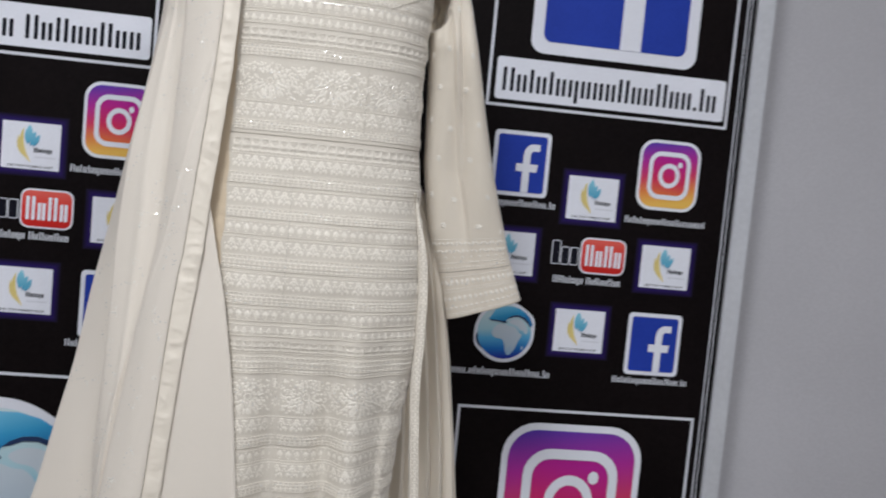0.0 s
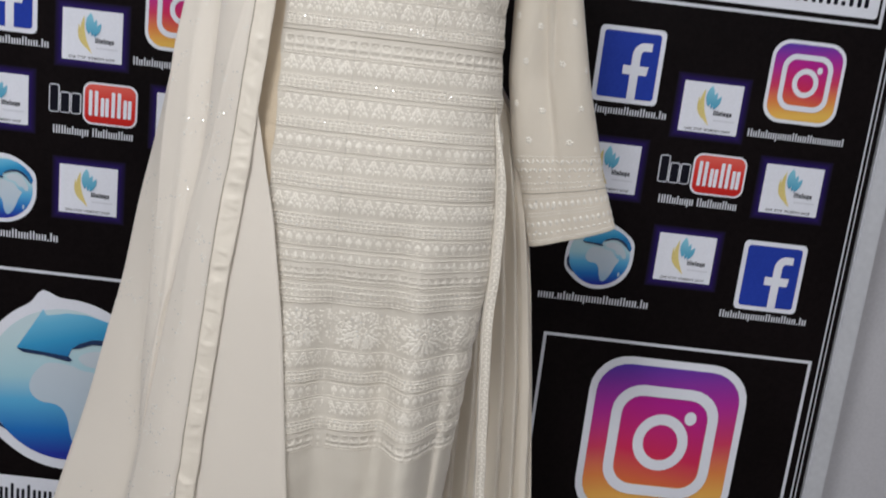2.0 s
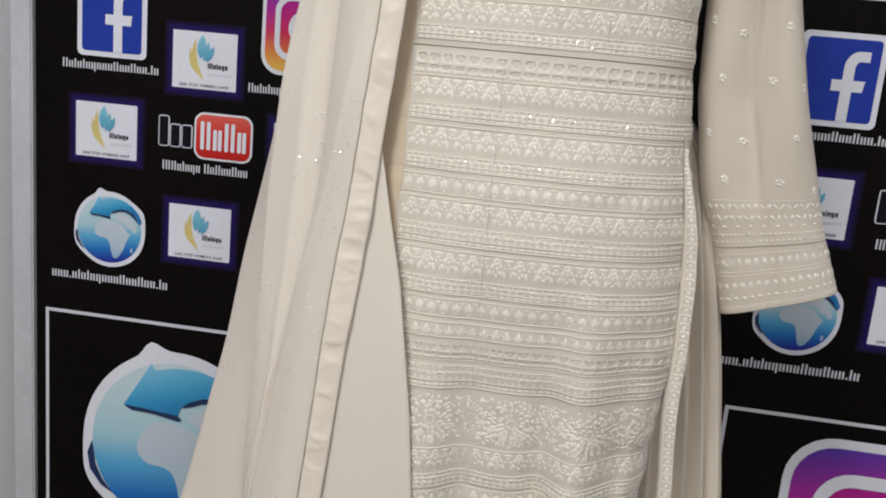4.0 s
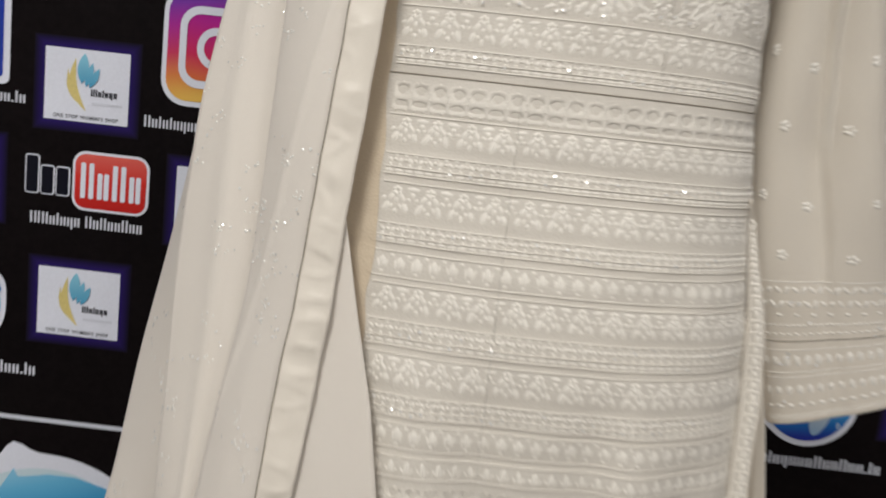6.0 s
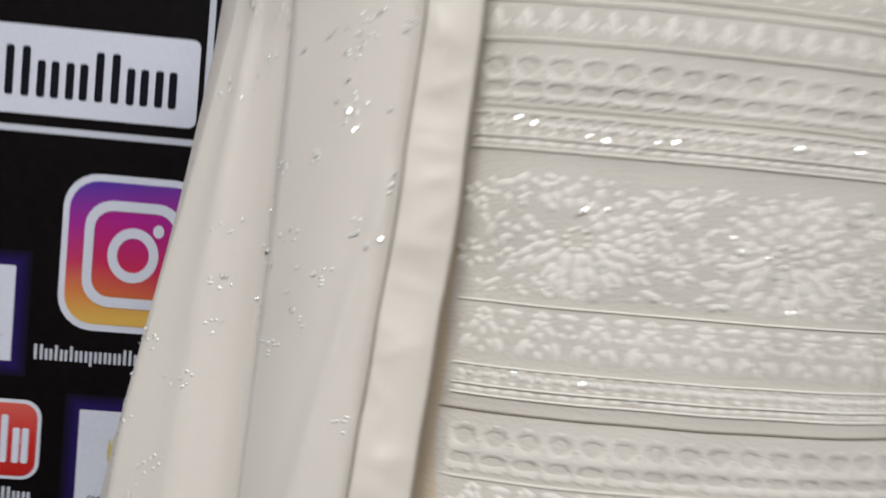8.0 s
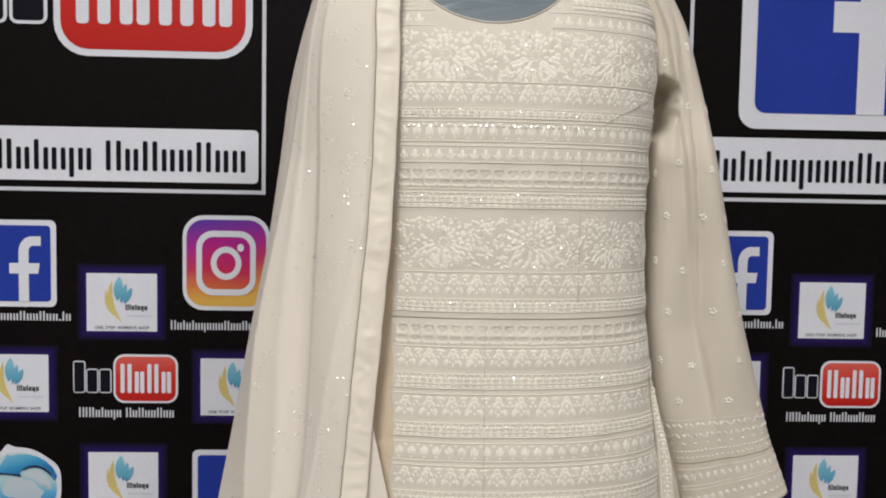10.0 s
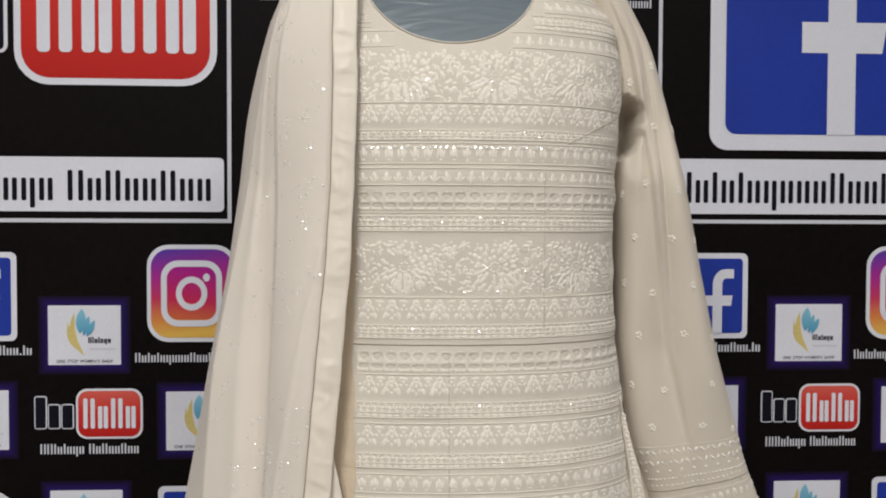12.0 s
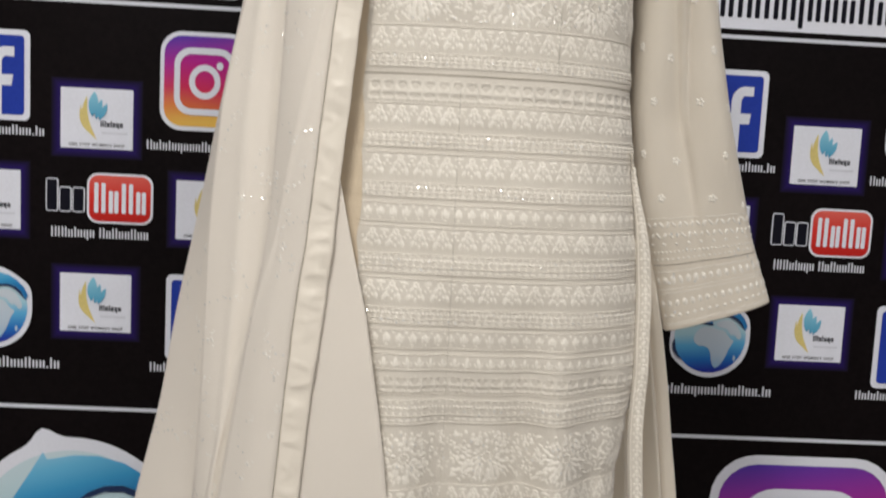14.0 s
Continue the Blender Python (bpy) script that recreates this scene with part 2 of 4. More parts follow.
slab("floor", M_FLOOR, (-3.0, 3.0, -3.2, 2.1, -0.1, 0.0), "plain dark polished floor, unseen, toned to cut bounce light", "floor")
slab("ceiling", M_CEIL, (-3.0, 3.0, -3.2, 2.1, CEILING, CEILING + 0.1), "plain white painted ceiling", "ceiling")
slab("wall_north", M_WALL, (-3.0, 3.0, 1.97, 2.1, 0.0, CEILING), "pale grey plastered wall behind the printed board", "wall")
slab("wall_south", M_WALL, (-3.0, 3.0, -3.2, -3.07, 0.0, CEILING), "plain pale grey wall", "wall")
slab("wall_west", M_WALL, (-3.0, -2.87, -3.07, 1.97, 0.0, CEILING), "plain pale grey wall", "wall")
slab("wall_east", M_WALL, (2.87, 3.0, -3.07, 1.97, 0.0, CEILING), "plain pale grey wall", "wall")
# Housings for the assumed lamps, none of which comes into view
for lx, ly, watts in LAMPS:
    lamp = thing("added_ceiling_light", "square white panel lamp added on the ceiling, out of view", "lamp", group="ceiling lights")
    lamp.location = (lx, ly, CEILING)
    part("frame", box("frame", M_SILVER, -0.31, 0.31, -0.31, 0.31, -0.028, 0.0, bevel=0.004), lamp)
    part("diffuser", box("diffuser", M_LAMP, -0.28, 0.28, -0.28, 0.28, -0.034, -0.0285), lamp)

# ---- printed board ----
FACE = 1.878                      # the print's plane
STEP = 0.0008                     # one layer of print over another
BOARD_L, BOARD_R, BOARD_TOP = -1.085, 0.792, 2.42
board = thing("backdrop_board", "black printed vinyl backdrop board with rows of logos in a silver frame, standing before the wall", "backdrop")
part("panel", box("panel", M_BLACK, BOARD_L, BOARD_R, FACE, FACE + 0.03, 0.0, BOARD_TOP + LIFT), board, "black vinyl panel")
for x0, x1 in ((BOARD_L - 0.042, BOARD_L), (BOARD_R, BOARD_R + 0.042)):
    part("frame_rail", box("frame_rail", M_SILVER, x0, x1, FACE - 0.012, FACE + 0.035, 0.0, BOARD_TOP + LIFT + 0.04, bevel=0.003), board, "silver frame rail")
part("frame_rail", box("frame_rail", M_SILVER, BOARD_L, BOARD_R, FACE - 0.012, FACE + 0.035, BOARD_TOP + LIFT, BOARD_TOP + LIFT + 0.04, bevel=0.003), board, "silver frame rail")


def flat(polys, layer):
    """Flat print pieces in the board's plane: polygons of (x, z) become faces that look to -y."""
    vs, fs = [], []
    for poly in polys:
        area = sum(a[0] * b[1] - b[0] * a[1] for a, b in zip(poly, poly[1:] + poly[:1]))
        pts = poly if area > 0 else poly[::-1]
        fs.append(list(range(len(vs), len(vs) + len(pts))))
        vs += [(x, -layer * STEP, z) for x, z in pts]
    return vs, fs


def rrect(x0, x1, z0, z1, r, n=6):
    out = []
    for cx, cz, a0 in ((x1 - r, z1 - r, 0), (x0 + r, z1 - r, 90), (x0 + r, z0 + r, 180), (x1 - r, z0 + r, 270)):
        for i in range(n + 1):
            a = radians(a0 + 90 * i / n)
            out.append((cx + r * math.cos(a), cz + r * math.sin(a)))
    return out


def oval(cx, cz, rx, rz, n=40, wob=()):
    out = []
    for i in range(n):
        a = 2 * math.pi * i / n
        k = 1 + sum(h * math.exp(-((math.degrees(a) - at + 180) % 360 - 180) ** 2 / (2 * w * w)) for at, w, h in wob)
        out.append((cx + rx * k * math.cos(a), cz + rz * k * math.sin(a)))
    return out


def ring(outer, inner):
    n = len(outer)
    return [[outer[i], outer[(i + 1) % n], inner[(i + 1) % n], inner[i]] for i in range(n)]


def frame_polys(x0, x1, z0, z1, w):
    return [[(x0, z1 - w), (x1, z1 - w), (x1, z1), (x0, z1)], [(x0, z0), (x1, z0), (x1, z0 + w), (x0, z0 + w)],
            [(x0, z0 + w), (x0 + w, z0 + w), (x0 + w, z1 - w), (x0, z1 - w)], [(x1 - w, z0 + w), (x1, z0 + w), (x1, z1 - w), (x1 - w, z1 - w)]]


def letter_bars(x0, x1, z0, z1, shape, weight=0.28):
    """Plain upright bars standing in for a line of print, from x0 to x1, foot z0, head z1.
    shape, a sign for each character: A tall and wide, I tall and thin, o low and wide, g hanging, . a dot, a blank a gap."""
    wide = {"A": 1.12, "I": 0.56, "o": 1.0, "g": 1.0, ".": 0.5, " ": 0.6}
    unit = (x1 - x0) / sum(wide[c] for c in shape)
    low, tail = z0 + (z1 - z0) * 0.74, z0 - (z1 - z0) * 0.24
    x, polys = x0, []
    for c in shape:
        w = wide[c] * unit
        top = z1 if c in "AI" else low
        foot = tail if c == "g" else z0
        bar = weight * unit
        if c == ".":
            top = z0 + 1.1 * bar
        if c in "Aog":
            for cx, b in ((x + 0.12 * unit + bar / 2, z0), (x + w - 0.12 * unit - bar / 2, foot)):
                polys.append(rrect(cx - bar / 2, cx + bar / 2, b, top, bar * 0.3, 2))
        elif c != " ":
            polys.append(rrect(x + w / 2 - bar / 2, x + w / 2 + bar / 2, z0, top, bar * 0.3, 2))
        x += w
    return polys


shared = {}


def printed(name, key, polys, layer, mat, parent, label=""):
    """A print piece; pieces with the same key share one mesh."""
    if key is None or (key, name) not in shared:
        me = mesh_of(name, *flat(polys() if callable(polys) else polys, layer), mat)
        if key is None:
            return part(name, me, parent, label)
        shared[key, name] = me
    return part(name, shared[key, name], parent, label)


def at(ob, x, z):
    ob.location = (x, FACE, z + LIFT)
    return ob


def post_icon(x, z, s, key):
    """Blue tile with a white hooked post and crossbar; s is the tile's width."""
    h = s * 1.12
    o = at(printed("social_tile", key, [rrect(-s / 2, s / 2, -h / 2, h / 2, s * 0.08)], 1, M_WHITE, board, "blue rounded tile print with a white mark"), x, z)
    k = s * 0.43
    printed("tile_face", key, [rrect(-k, k, -h / 2 + s * 0.07, h / 2 - s * 0.07, s * 0.05)], 2, M_BLUE, o, "blue tile face")
    hook = []
    for i in range(9):
        a = radians(180 - 90 * i / 8)
        hook.append((0.198 * s + 0.17 * s * math.cos(a), 0.15 * s + 0.2 * s * math.sin(a)))
    inner = []
    for i in range(9):
        a = radians(90 + 90 * i / 8)
        inner.append((0.208 * s + 0.053 * s * math.cos(a), 0.15 * s + 0.08 * s * math.sin(a)))
    low = -h / 2 + s * 0.07
    zl, zh = -0.13 * s, 0.005 * s
    polys = [[(0.028 * s, low), (0.155 * s, low), (0.155 * s, 0.15 * s), (0.028 * s, 0.15 * s)],
             [(-0.09 * s, zl), (0.028 * s, zl), (0.028 * s, zh), (-0.09 * s, zh)],
             [(0.155 * s, zl), (0.275 * s, zl), (0.295 * s, zh), (0.155 * s, zh)]]
    polys += [[hook[i], hook[i + 1], inner[8 - i - 1], inner[8 - i]] for i in range(8)]
    polys.append([hook[-1], (0.31 * s, 0.35 * s), (0.31 * s, 0.23 * s), inner[0]])
    printed("mark", key, polys, 3, M_WHITE, o, "white mark")


def photo_icon(x, z, s, key):
    """Rounded tile in sunset colours with a white rounded ring, round ring and dot."""
    h = s * 1.1
    o = at(printed("photo_tile", key, [rrect(-s / 2, s / 2, -h / 2, h / 2, s * 0.24)], 1, M_WHITE, board, "rounded tile print running from yellow through magenta to violet"), x, z)
    k = 0.455
    printed("tile_face", key, [rrect(-k * s, k * s, -k * h, k * h, s * 0.2)], 2, M_PHOTO, o, "yellow to violet tile face")
    printed("inner_face", key, [rrect(-0.27 * s, 0.27 * s, -0.27 * h, 0.27 * h, s * 0.12)], 3, M_PHOTO_IN, o, "magenta inner face")
    printed("square_ring", key, ring(rrect(-0.34 * s, 0.34 * s, -0.34 * h, 0.34 * h, s * 0.19), rrect(-0.275 * s, 0.275 * s, -0.275 * h, 0.275 * h, s * 0.13)), 4, M_WHITE, o, "white rounded ring")
    printed("round_ring", key, ring(oval(0, 0, 0.175 * s, 0.175 * h), oval(0, 0, 0.11 * s, 0.11 * h)), 4, M_WHITE, o, "white ring")
    printed("dot", key, [oval(0.165 * s, 0.165 * h, 0.038 * s, 0.042 * h, 16)], 4, M_WHITE, o, "white dot")


def card_icon(x, z, key, w=0.117, h=0.098):
    """White card on an indigo halo, with yellow and blue petals and rows of small print."""
    o = at(printed("logo_card", key, [[(-w / 2 - 0.016, -h / 2 - 0.016), (w / 2 + 0.016, -h / 2 - 0.016), (w / 2 + 0.016, h / 2 + 0.016), (-w / 2 - 0.016, h / 2 + 0.016)]], 1, M_GLOW, board, "white card print with yellow and blue petals on an indigo glow"), x, z)
    printed("card_face", key, [rrect(-w / 2, w / 2, -h / 2, h / 2, 0.001, 1)], 2, M_WHITE, o, "white card face")

    def leaf(x0, z0, x1, z1, fat, bend=0.0):
        dx, dz = x1 - x0, z1 - z0
        left, right = [], []
        for i in range(1, 8):
            f = i / 8
            px, pz = x0 + dx * f, z0 + dz * f
            b = bend * math.sin(math.pi * f)
            k = fat * math.sin(math.pi * f) ** 0.8
            left.append((px - dz * (b - k), pz + dx * (b - k)))
            right.append((px - dz * (b + k), pz + dx * (b + k)))
        return [(x0, z0)] + left + [(x1, z1)] + right[::-1]

    printed("yellow_petal", key, [leaf(0.0, -0.034, -0.016, 0.037, 0.075, 0.15), leaf(-0.003, -0.029, -0.026, 0.022, 0.06, 0.15)], 3, M_YELLOW, o, "yellow petals")
    printed("blue_petal", key, [leaf(-0.007, 0.003, -0.0035, 0.044, 0.19), leaf(-0.001, -0.001, 0.008, 0.032, 0.14), leaf(0.004, -0.002, 0.017, 0.025, 0.16)], 4, M_SKY, o, "blue petals")
    printed("name_bars", key, letter_bars(0.0055, 0.043, -0.013, -0.003, "AIoIogo", 0.34), 3, M_INK, o, "dark name bars")
    printed("fine_line", key, [[(0.008, -0.0245), (0.05, -0.0245), (0.05, -0.021), (0.008, -0.021)]], 3, M_SOFTWHITE, o, "pale line of small print")
    if ("words", key) not in shared:
        cu = bpy.data.curves.new("words", "FONT")
        cu.body, cu.size, cu.align_x = "ONE STOP WOMEN'S SHOP", 0.0068, "CENTER"
        cu.space_character, cu.space_word, cu.offset = 1.16, 1.5, 0.0001
        tmp = new("words", cu)
        dg = bpy.context.evaluated_depsgraph_get()
        me = bpy.data.meshes.new_from_object(tmp.evaluated_get(dg))
        bpy.data.objects.remove(tmp)
        me.materials.clear()
        me.materials.append(M_INK)
        shared["words", key] = me
    t = part("slogan", shared["words", key], o, "dark capital letters")
    t.matrix_local = pose(0, -3 * STEP, -h / 2 + 0.004, 90, 0, 0) @ Matrix.Diagonal((0.92, 1, 1, 1))


def play_icon(x, z, s, key):
    """Red rounded plate with a white rim, four pale bars on it and three outlined bars beside it; s is the plate's width."""
    h = s * 0.77
    o = at(printed("video_plate", key, [rrect(-s / 2, s / 2, -h / 2, h / 2, s * 0.17)], 1, M_WHITE, board, "red rounded plate print with white rim and pale bars"), x, z)
    printed("plate_face", key, [rrect(-s * 0.465, s * 0.465, -h * 0.455, h * 0.455, s * 0.14)], 2, M_RED, o, "red plate face")
    printed("pale_bars", key, letter_bars(-s * 0.41, s * 0.42, -h * 0.29, h * 0.31, "AoAo", 0.33), 3, M_WHITE, o, "pale bars")
    out = [rrect(a * s, b * s, -h * 0.3, top * h, s * 0.04, 3) for a, b, top in ((-1.12, -0.93, 0.36), (-0.92, -0.73, 0.2), (-0.72, -0.53, 0.2))]
    printed("outlined_bars", key, out, 1, M_WHITE, o, "white outlined bars")
    w = s * 0.018
    inner = []
    for p in out:
        xs, zs = [q[0] for q in p], [q[1] for q in p]
        inner.append(rrect(min(xs) + w, max(xs) - w, min(zs) + w, max(zs) - w, w, 2))
    printed("bar_fill", key, inner, 2, M_INK, o, "dark bar fill")


def globe_icon(x, z, r, key):
    """Blue globe with a white rim, pale lands and an arrow sweeping over its top."""
    o = at(printed("globe", key, [oval(0, 0, r, r * 1.02, 110, ((105, 4.5, 0.11), (28, 11, 0.075), (205, 11, 0.06), (325, 20, 0.02)))], 1, M_WHITE, board, "blue globe print with pale lands and a sweeping arrow"), x, z)
    k = r * 0.9

    def soft(pts, rounds=2):
        """Cuts the corners of a closed outline into curves."""
        for _ in range(rounds):
            pts = [q for a, b in zip(pts, pts[1:] + pts[:1]) for q in ((0.75 * a[0] + 0.25 * b[0], 0.75 * a[1] + 0.25 * b[1]), (0.25 * a[0] + 0.75 * b[0], 0.25 * a[1] + 0.75 * b[1]))]
        return [(a * r, b * r) for a, b in pts]

    printed("sea", key, [oval(0, 0, k, k, 72)], 2, M_GLOBE, o, "blue sea")
    africa = [(-0.3, 0.2), (-0.2, 0.27), (0.05, 0.26), (0.18, 0.2), (0.34, 0.2), (0.5, -0.02), (0.62, -0.06), (0.5, -0.24), (0.44, -0.42), (0.38, -0.56), (0.26, -0.74), (0.14, -0.78), (0.06, -0.6), (0.04, -0.42), (-0.02, -0.28), (-0.12, -0.22), (-0.3, -0.22), (-0.42, -0.1), (-0.4, 0.06)]
    north = [(0.1, 0.36), (0.3, 0.46), (0.55, 0.44), (0.72, 0.24), (0.8, 0.02), (0.7, -0.04), (0.62, 0.1), (0.5, 0.08), (0.42, 0.24), (0.2, 0.26)]
    isle = [(0.62, -0.42), (0.68, -0.46), (0.66, -0.58), (0.6, -0.56)]
    printed("land", key, [soft(africa), soft(north), soft(isle)], 3, M_LAND, o, "pale land")
    edge = [(0.02, 0.36), (0.055, 0.45), (0.14, 0.52), (0.28, 0.58), (0.45, 0.59), (0.62, 0.53), (0.75, 0.42), (0.87, 0.2)]
    crest = [(0.92, 0.32), (0.82, 0.52), (0.66, 0.68), (0.46, 0.8), (0.22, 0.86), (0.0, 0.86), (-0.18, 0.82)]
    head = [(-0.235, 0.815), (-0.27, 0.88), (-0.4, 0.66), (-0.56, 0.4), (-0.3, 0.385), (-0.1, 0.36)]
    printed("arrow", key, [[(a * r, b * r) for a, b in edge + crest + head]], 4, M_ARROW, o, "blue arrow")
    printed("arrow_edge", key, [[(a * r, b * r) for a, b in ((-0.56, 0.4), (-0.48, 0.355), (-0.25, 0.345), (0.03, 0.3), (0.07, 0.32), (0.02, 0.36), (-0.28, 0.385))],
                                [(a * r, b * r) for a, b in ((0.055, 0.45), (0.14, 0.52), (0.28, 0.58), (0.45, 0.59), (0.62, 0.53), (0.75, 0.42), (0.87, 0.2), (0.73, 0.36), (0.6, 0.47), (0.45, 0.53), (0.28, 0.525), (0.15, 0.47))]], 5, M_NAVY, o, "dark arrow edge")
    tail = [(-0.9, -0.04), (-0.95, -0.18), (-0.92, -0.36), (-0.8, -0.52), (-0.66, -0.6), (-0.78, -0.46), (-0.86, -0.3), (-0.88, -0.16)]
    printed("arrow_tail", key, [[(a * r, b * r) for a, b in tail]], 5, M_NAVY, o, "dark arrow tail")


def caption(x0, x1, z0, z1, shape, mat=M_SOFTWHITE, name="caption"):
    cx, cz = (x0 + x1) / 2, (z0 + z1) / 2
    at(printed(name, None, letter_bars(x0 - cx, x1 - cx, z0 - cz, z1 - cz, shape), 3 if mat is M_INK else 1, mat, board, "row of plain print bars"), cx, cz)


def outline(x0, x1, z0, z1, w):
    cx, cz = (x0 + x1) / 2, (z0 + z1) / 2
    at(printed("outline", None, frame_polys(x0 - cx, x1 - cx, z0 - cz, z1 - cz, w), 1, M_SOFTWHITE, board, "white outline box"), cx, cz)


def label_strip(x0, x1, z0, z1, tx0, tx1, shape):
    cx, cz = (x0 + x1) / 2, (z0 + z1) / 2
    w, h = x1 - x0, z1 - z0
    at(printed("label_strip", None, [rrect(-w / 2, w / 2, -h / 2, h / 2, 0.008)], 2, M_WHITE, board, "white label strip with dark print bars"), cx, cz)
    caption(tx0, tx1, z0 + h * 0.2, z1 - h * 0.24, shape, M_INK, "label_bars")


# outlines of the printed lines: tall, low, hanging and thin characters
HANDLE = "AoIoIogoooIIooIIoo.Io"
PAGE = "AoIoIogoooIIooIIooooooI"
ADDRESS = "ooo.oIoIogoooIIooIIoo.Io"
SHOP = "AAIoIogo AoIIooIIoo"
for dx in (0.0, 1.219):
    post_icon(-0.939 + dx, 1.301, 0.13, "small_post")
    caption(-1.033 + dx, -0.850 + dx, 1.205, 1.221, HANDLE)
    card_icon(-0.766 + dx, 1.2375, "card")
    photo_icon(-0.592 + dx, 1.306, 0.146, "small_photo")
    caption(-0.686 + dx, -0.492 + dx, 1.192, 1.208, PAGE)
    card_icon(-0.947 + dx, 1.0985, "card")
    play_icon(-0.727 + dx, 1.1075, 0.108, "small_play")
    caption(-0.840 + dx, -0.679 + dx, 1.041, 1.058, SHOP)
    card_icon(-0.5765 + dx, 1.0945, "card")
    globe_icon(-0.939 + dx, 0.918, 0.069, "small_globe")
    caption(-1.054 + dx, -0.823 + dx, 0.817, 0.835, ADDRESS)
    card_icon(-0.765 + dx, 0.932, "card")
    post_icon(-0.584 + dx, 0.913, 0.13, "small_post")
    caption(-0.675 + dx, -0.492 + dx, 0.819, 0.835, HANDLE)

# the four large boxes
outline(-1.064, -0.527, 1.4225, 2.05, 0.0065)
label_strip(-1.045, -0.539, 1.4405, 1.5295, -1.02, -0.557, SHOP)
play_icon(-0.712, 1.7715, 0.325, "large_play")
outline(0.186, 0.752, 1.4245, 2.05, 0.0065)
label_strip(0.204, 0.740, 1.4405, 1.534, 0.216, 0.722, HANDLE)
post_icon(0.468, 1.7655, 0.386, "large_post")
outline(-1.066, -0.527, 0.205, 0.754, 0.0065)
globe_icon(-0.799, 0.507, 0.188, "large_globe")
label_strip(-1.045, -0.545, 0.213, 0.288, -1.02, -0.56, ADDRESS)
outline(0.190, 0.756, 0.205, 0.745, 0.0065)
photo_icon(0.470, 0.528, 0.335, "large_photo")
label_strip(0.205, 0.742, 0.213, 0.288, 0.22, 0.722, PAGE)
caption(-0.481, -0.287, 1.789, 1.805, PAGE)
caption(-0.02, 0.174, 1.786, 1.802, PAGE)
at(printed("edge_line", None, [[(-0.0015, -1.1), (0.0015, -1.1), (0.0015, 1.1), (-0.0015, 1.1)]], 1, M_SOFTWHITE, board, "thin white edge line"), 0.772, 1.325)
at(printed("edge_line", None, [[(-0.001, -1.1), (0.001, -1.1), (0.001, 1.1), (-0.001, 1.1)]], 1, M_SOFTWHITE, board, "thin white edge line"), 0.781, 1.325)

# ---- dress form ----
CX = -0.19
LEVELS = np.array([   # z, half width, half depth, front y
    (0.4, 0.265, 0.165, 1.322), (0.6, 0.25, 0.155, 1.328), (0.85, 0.228, 0.142, 1.336), (1.03, 0.226, 0.135, 1.339), (1.118, 0.22, 0.13, 1.342),
    (1.186, 0.21, 0.126, 1.348), (1.253, 0.203, 0.122, 1.353), (1.32, 0.197, 0.12, 1.357), (1.41, 0.195, 0.122, 1.356), (1.49, 0.198, 0.124, 1.353),
    (1.5693, 0.203, 0.12, 1.352), (1.6293, 0.203, 0.108, 1.364), (1.6693, 0.197, 0.093, 1.384), (1.6993, 0.17, 0.08, 1.402), (1.7243, 0.125, 0.066, 1.42), (1.7443, 0.09, 0.056, 1.432)])


def smooth_table(rows, spread, lo, hi, n=1600):
    """Columns of a table read smoothly, as a quick function of the first column."""
    grid = np.linspace(lo, hi, n)
    cols = [np.mean([np.interp(grid + d * spread, rows[:, 0], rows[:, c]) for d in (-1, -0.5, 0, 0.5, 1)], axis=0).tolist() for c in range(1, rows.shape[1])]

    def read(z, col):
        f = min(max((z - lo) / (hi - lo) * (n - 1), 0), n - 1.001)
        i = int(f)
        return cols[col - 1][i] * (1 - f + i) + cols[col - 1][i + 1] * (f - i)
    return read


smooth_at = smooth_table(LEVELS, 0.03, 0.38, 1.75)


BANDS = [("flower", 1.611, 1.555), ("tulip", 1.552, 1.529), ("chain", 1.524, 1.514), ("column", 1.508, 1.490), ("leaf", 1.482, 1.466), ("heart", 1.458, 1.438),
         ("chain", 1.431, 1.415), ("flower", 1.403, 1.347), ("tulip", 1.341, 1.315), ("chain", 1.312, 1.298),
         ("heart", 1.284, 1.262), ("tulip", 1.257, 1.235), ("chain", 1.228, 1.212), ("tulip", 1.204, 1.179), ("chain", 1.173, 1.158), ("column", 1.149, 1.133),
         ("tulip", 1.124, 1.101), ("chain", 1.096, 1.076), ("tulip", 1.068, 1.043), ("chain", 1.037, 1.020), ("column", 1.012, 0.996), ("leaf", 0.986, 0.971), ("heart", 0.962, 0.946),
         ("chain", 0.936, 0.910), ("flower", 0.900, 0.844), ("tulip", 0.836, 0.812), ("chain", 0.806, 0.79), ("column", 0.782, 0.766), ("tulip", 0.758, 0.734), ("chain", 0.728, 0.712), ("heart", 0.704, 0.684)]


def tuck_table():
    """The cloth swells a little under each band of stitching and dips between."""
    grid = np.linspace(0.4, 1.76, 2000)
    rise = np.zeros_like(grid)
    for kind, z1, z0 in BANDS:
        f = np.clip((grid - z0 + 0.003) / (z1 - z0 + 0.006), 0, 1)
        rise = np.maximum(rise, np.sin(np.pi * f) ** 0.6)
    rise = np.convolve(rise, np.ones(5) / 5, mode="same")
    return rise.tolist()


TUCKS = tuck_table()


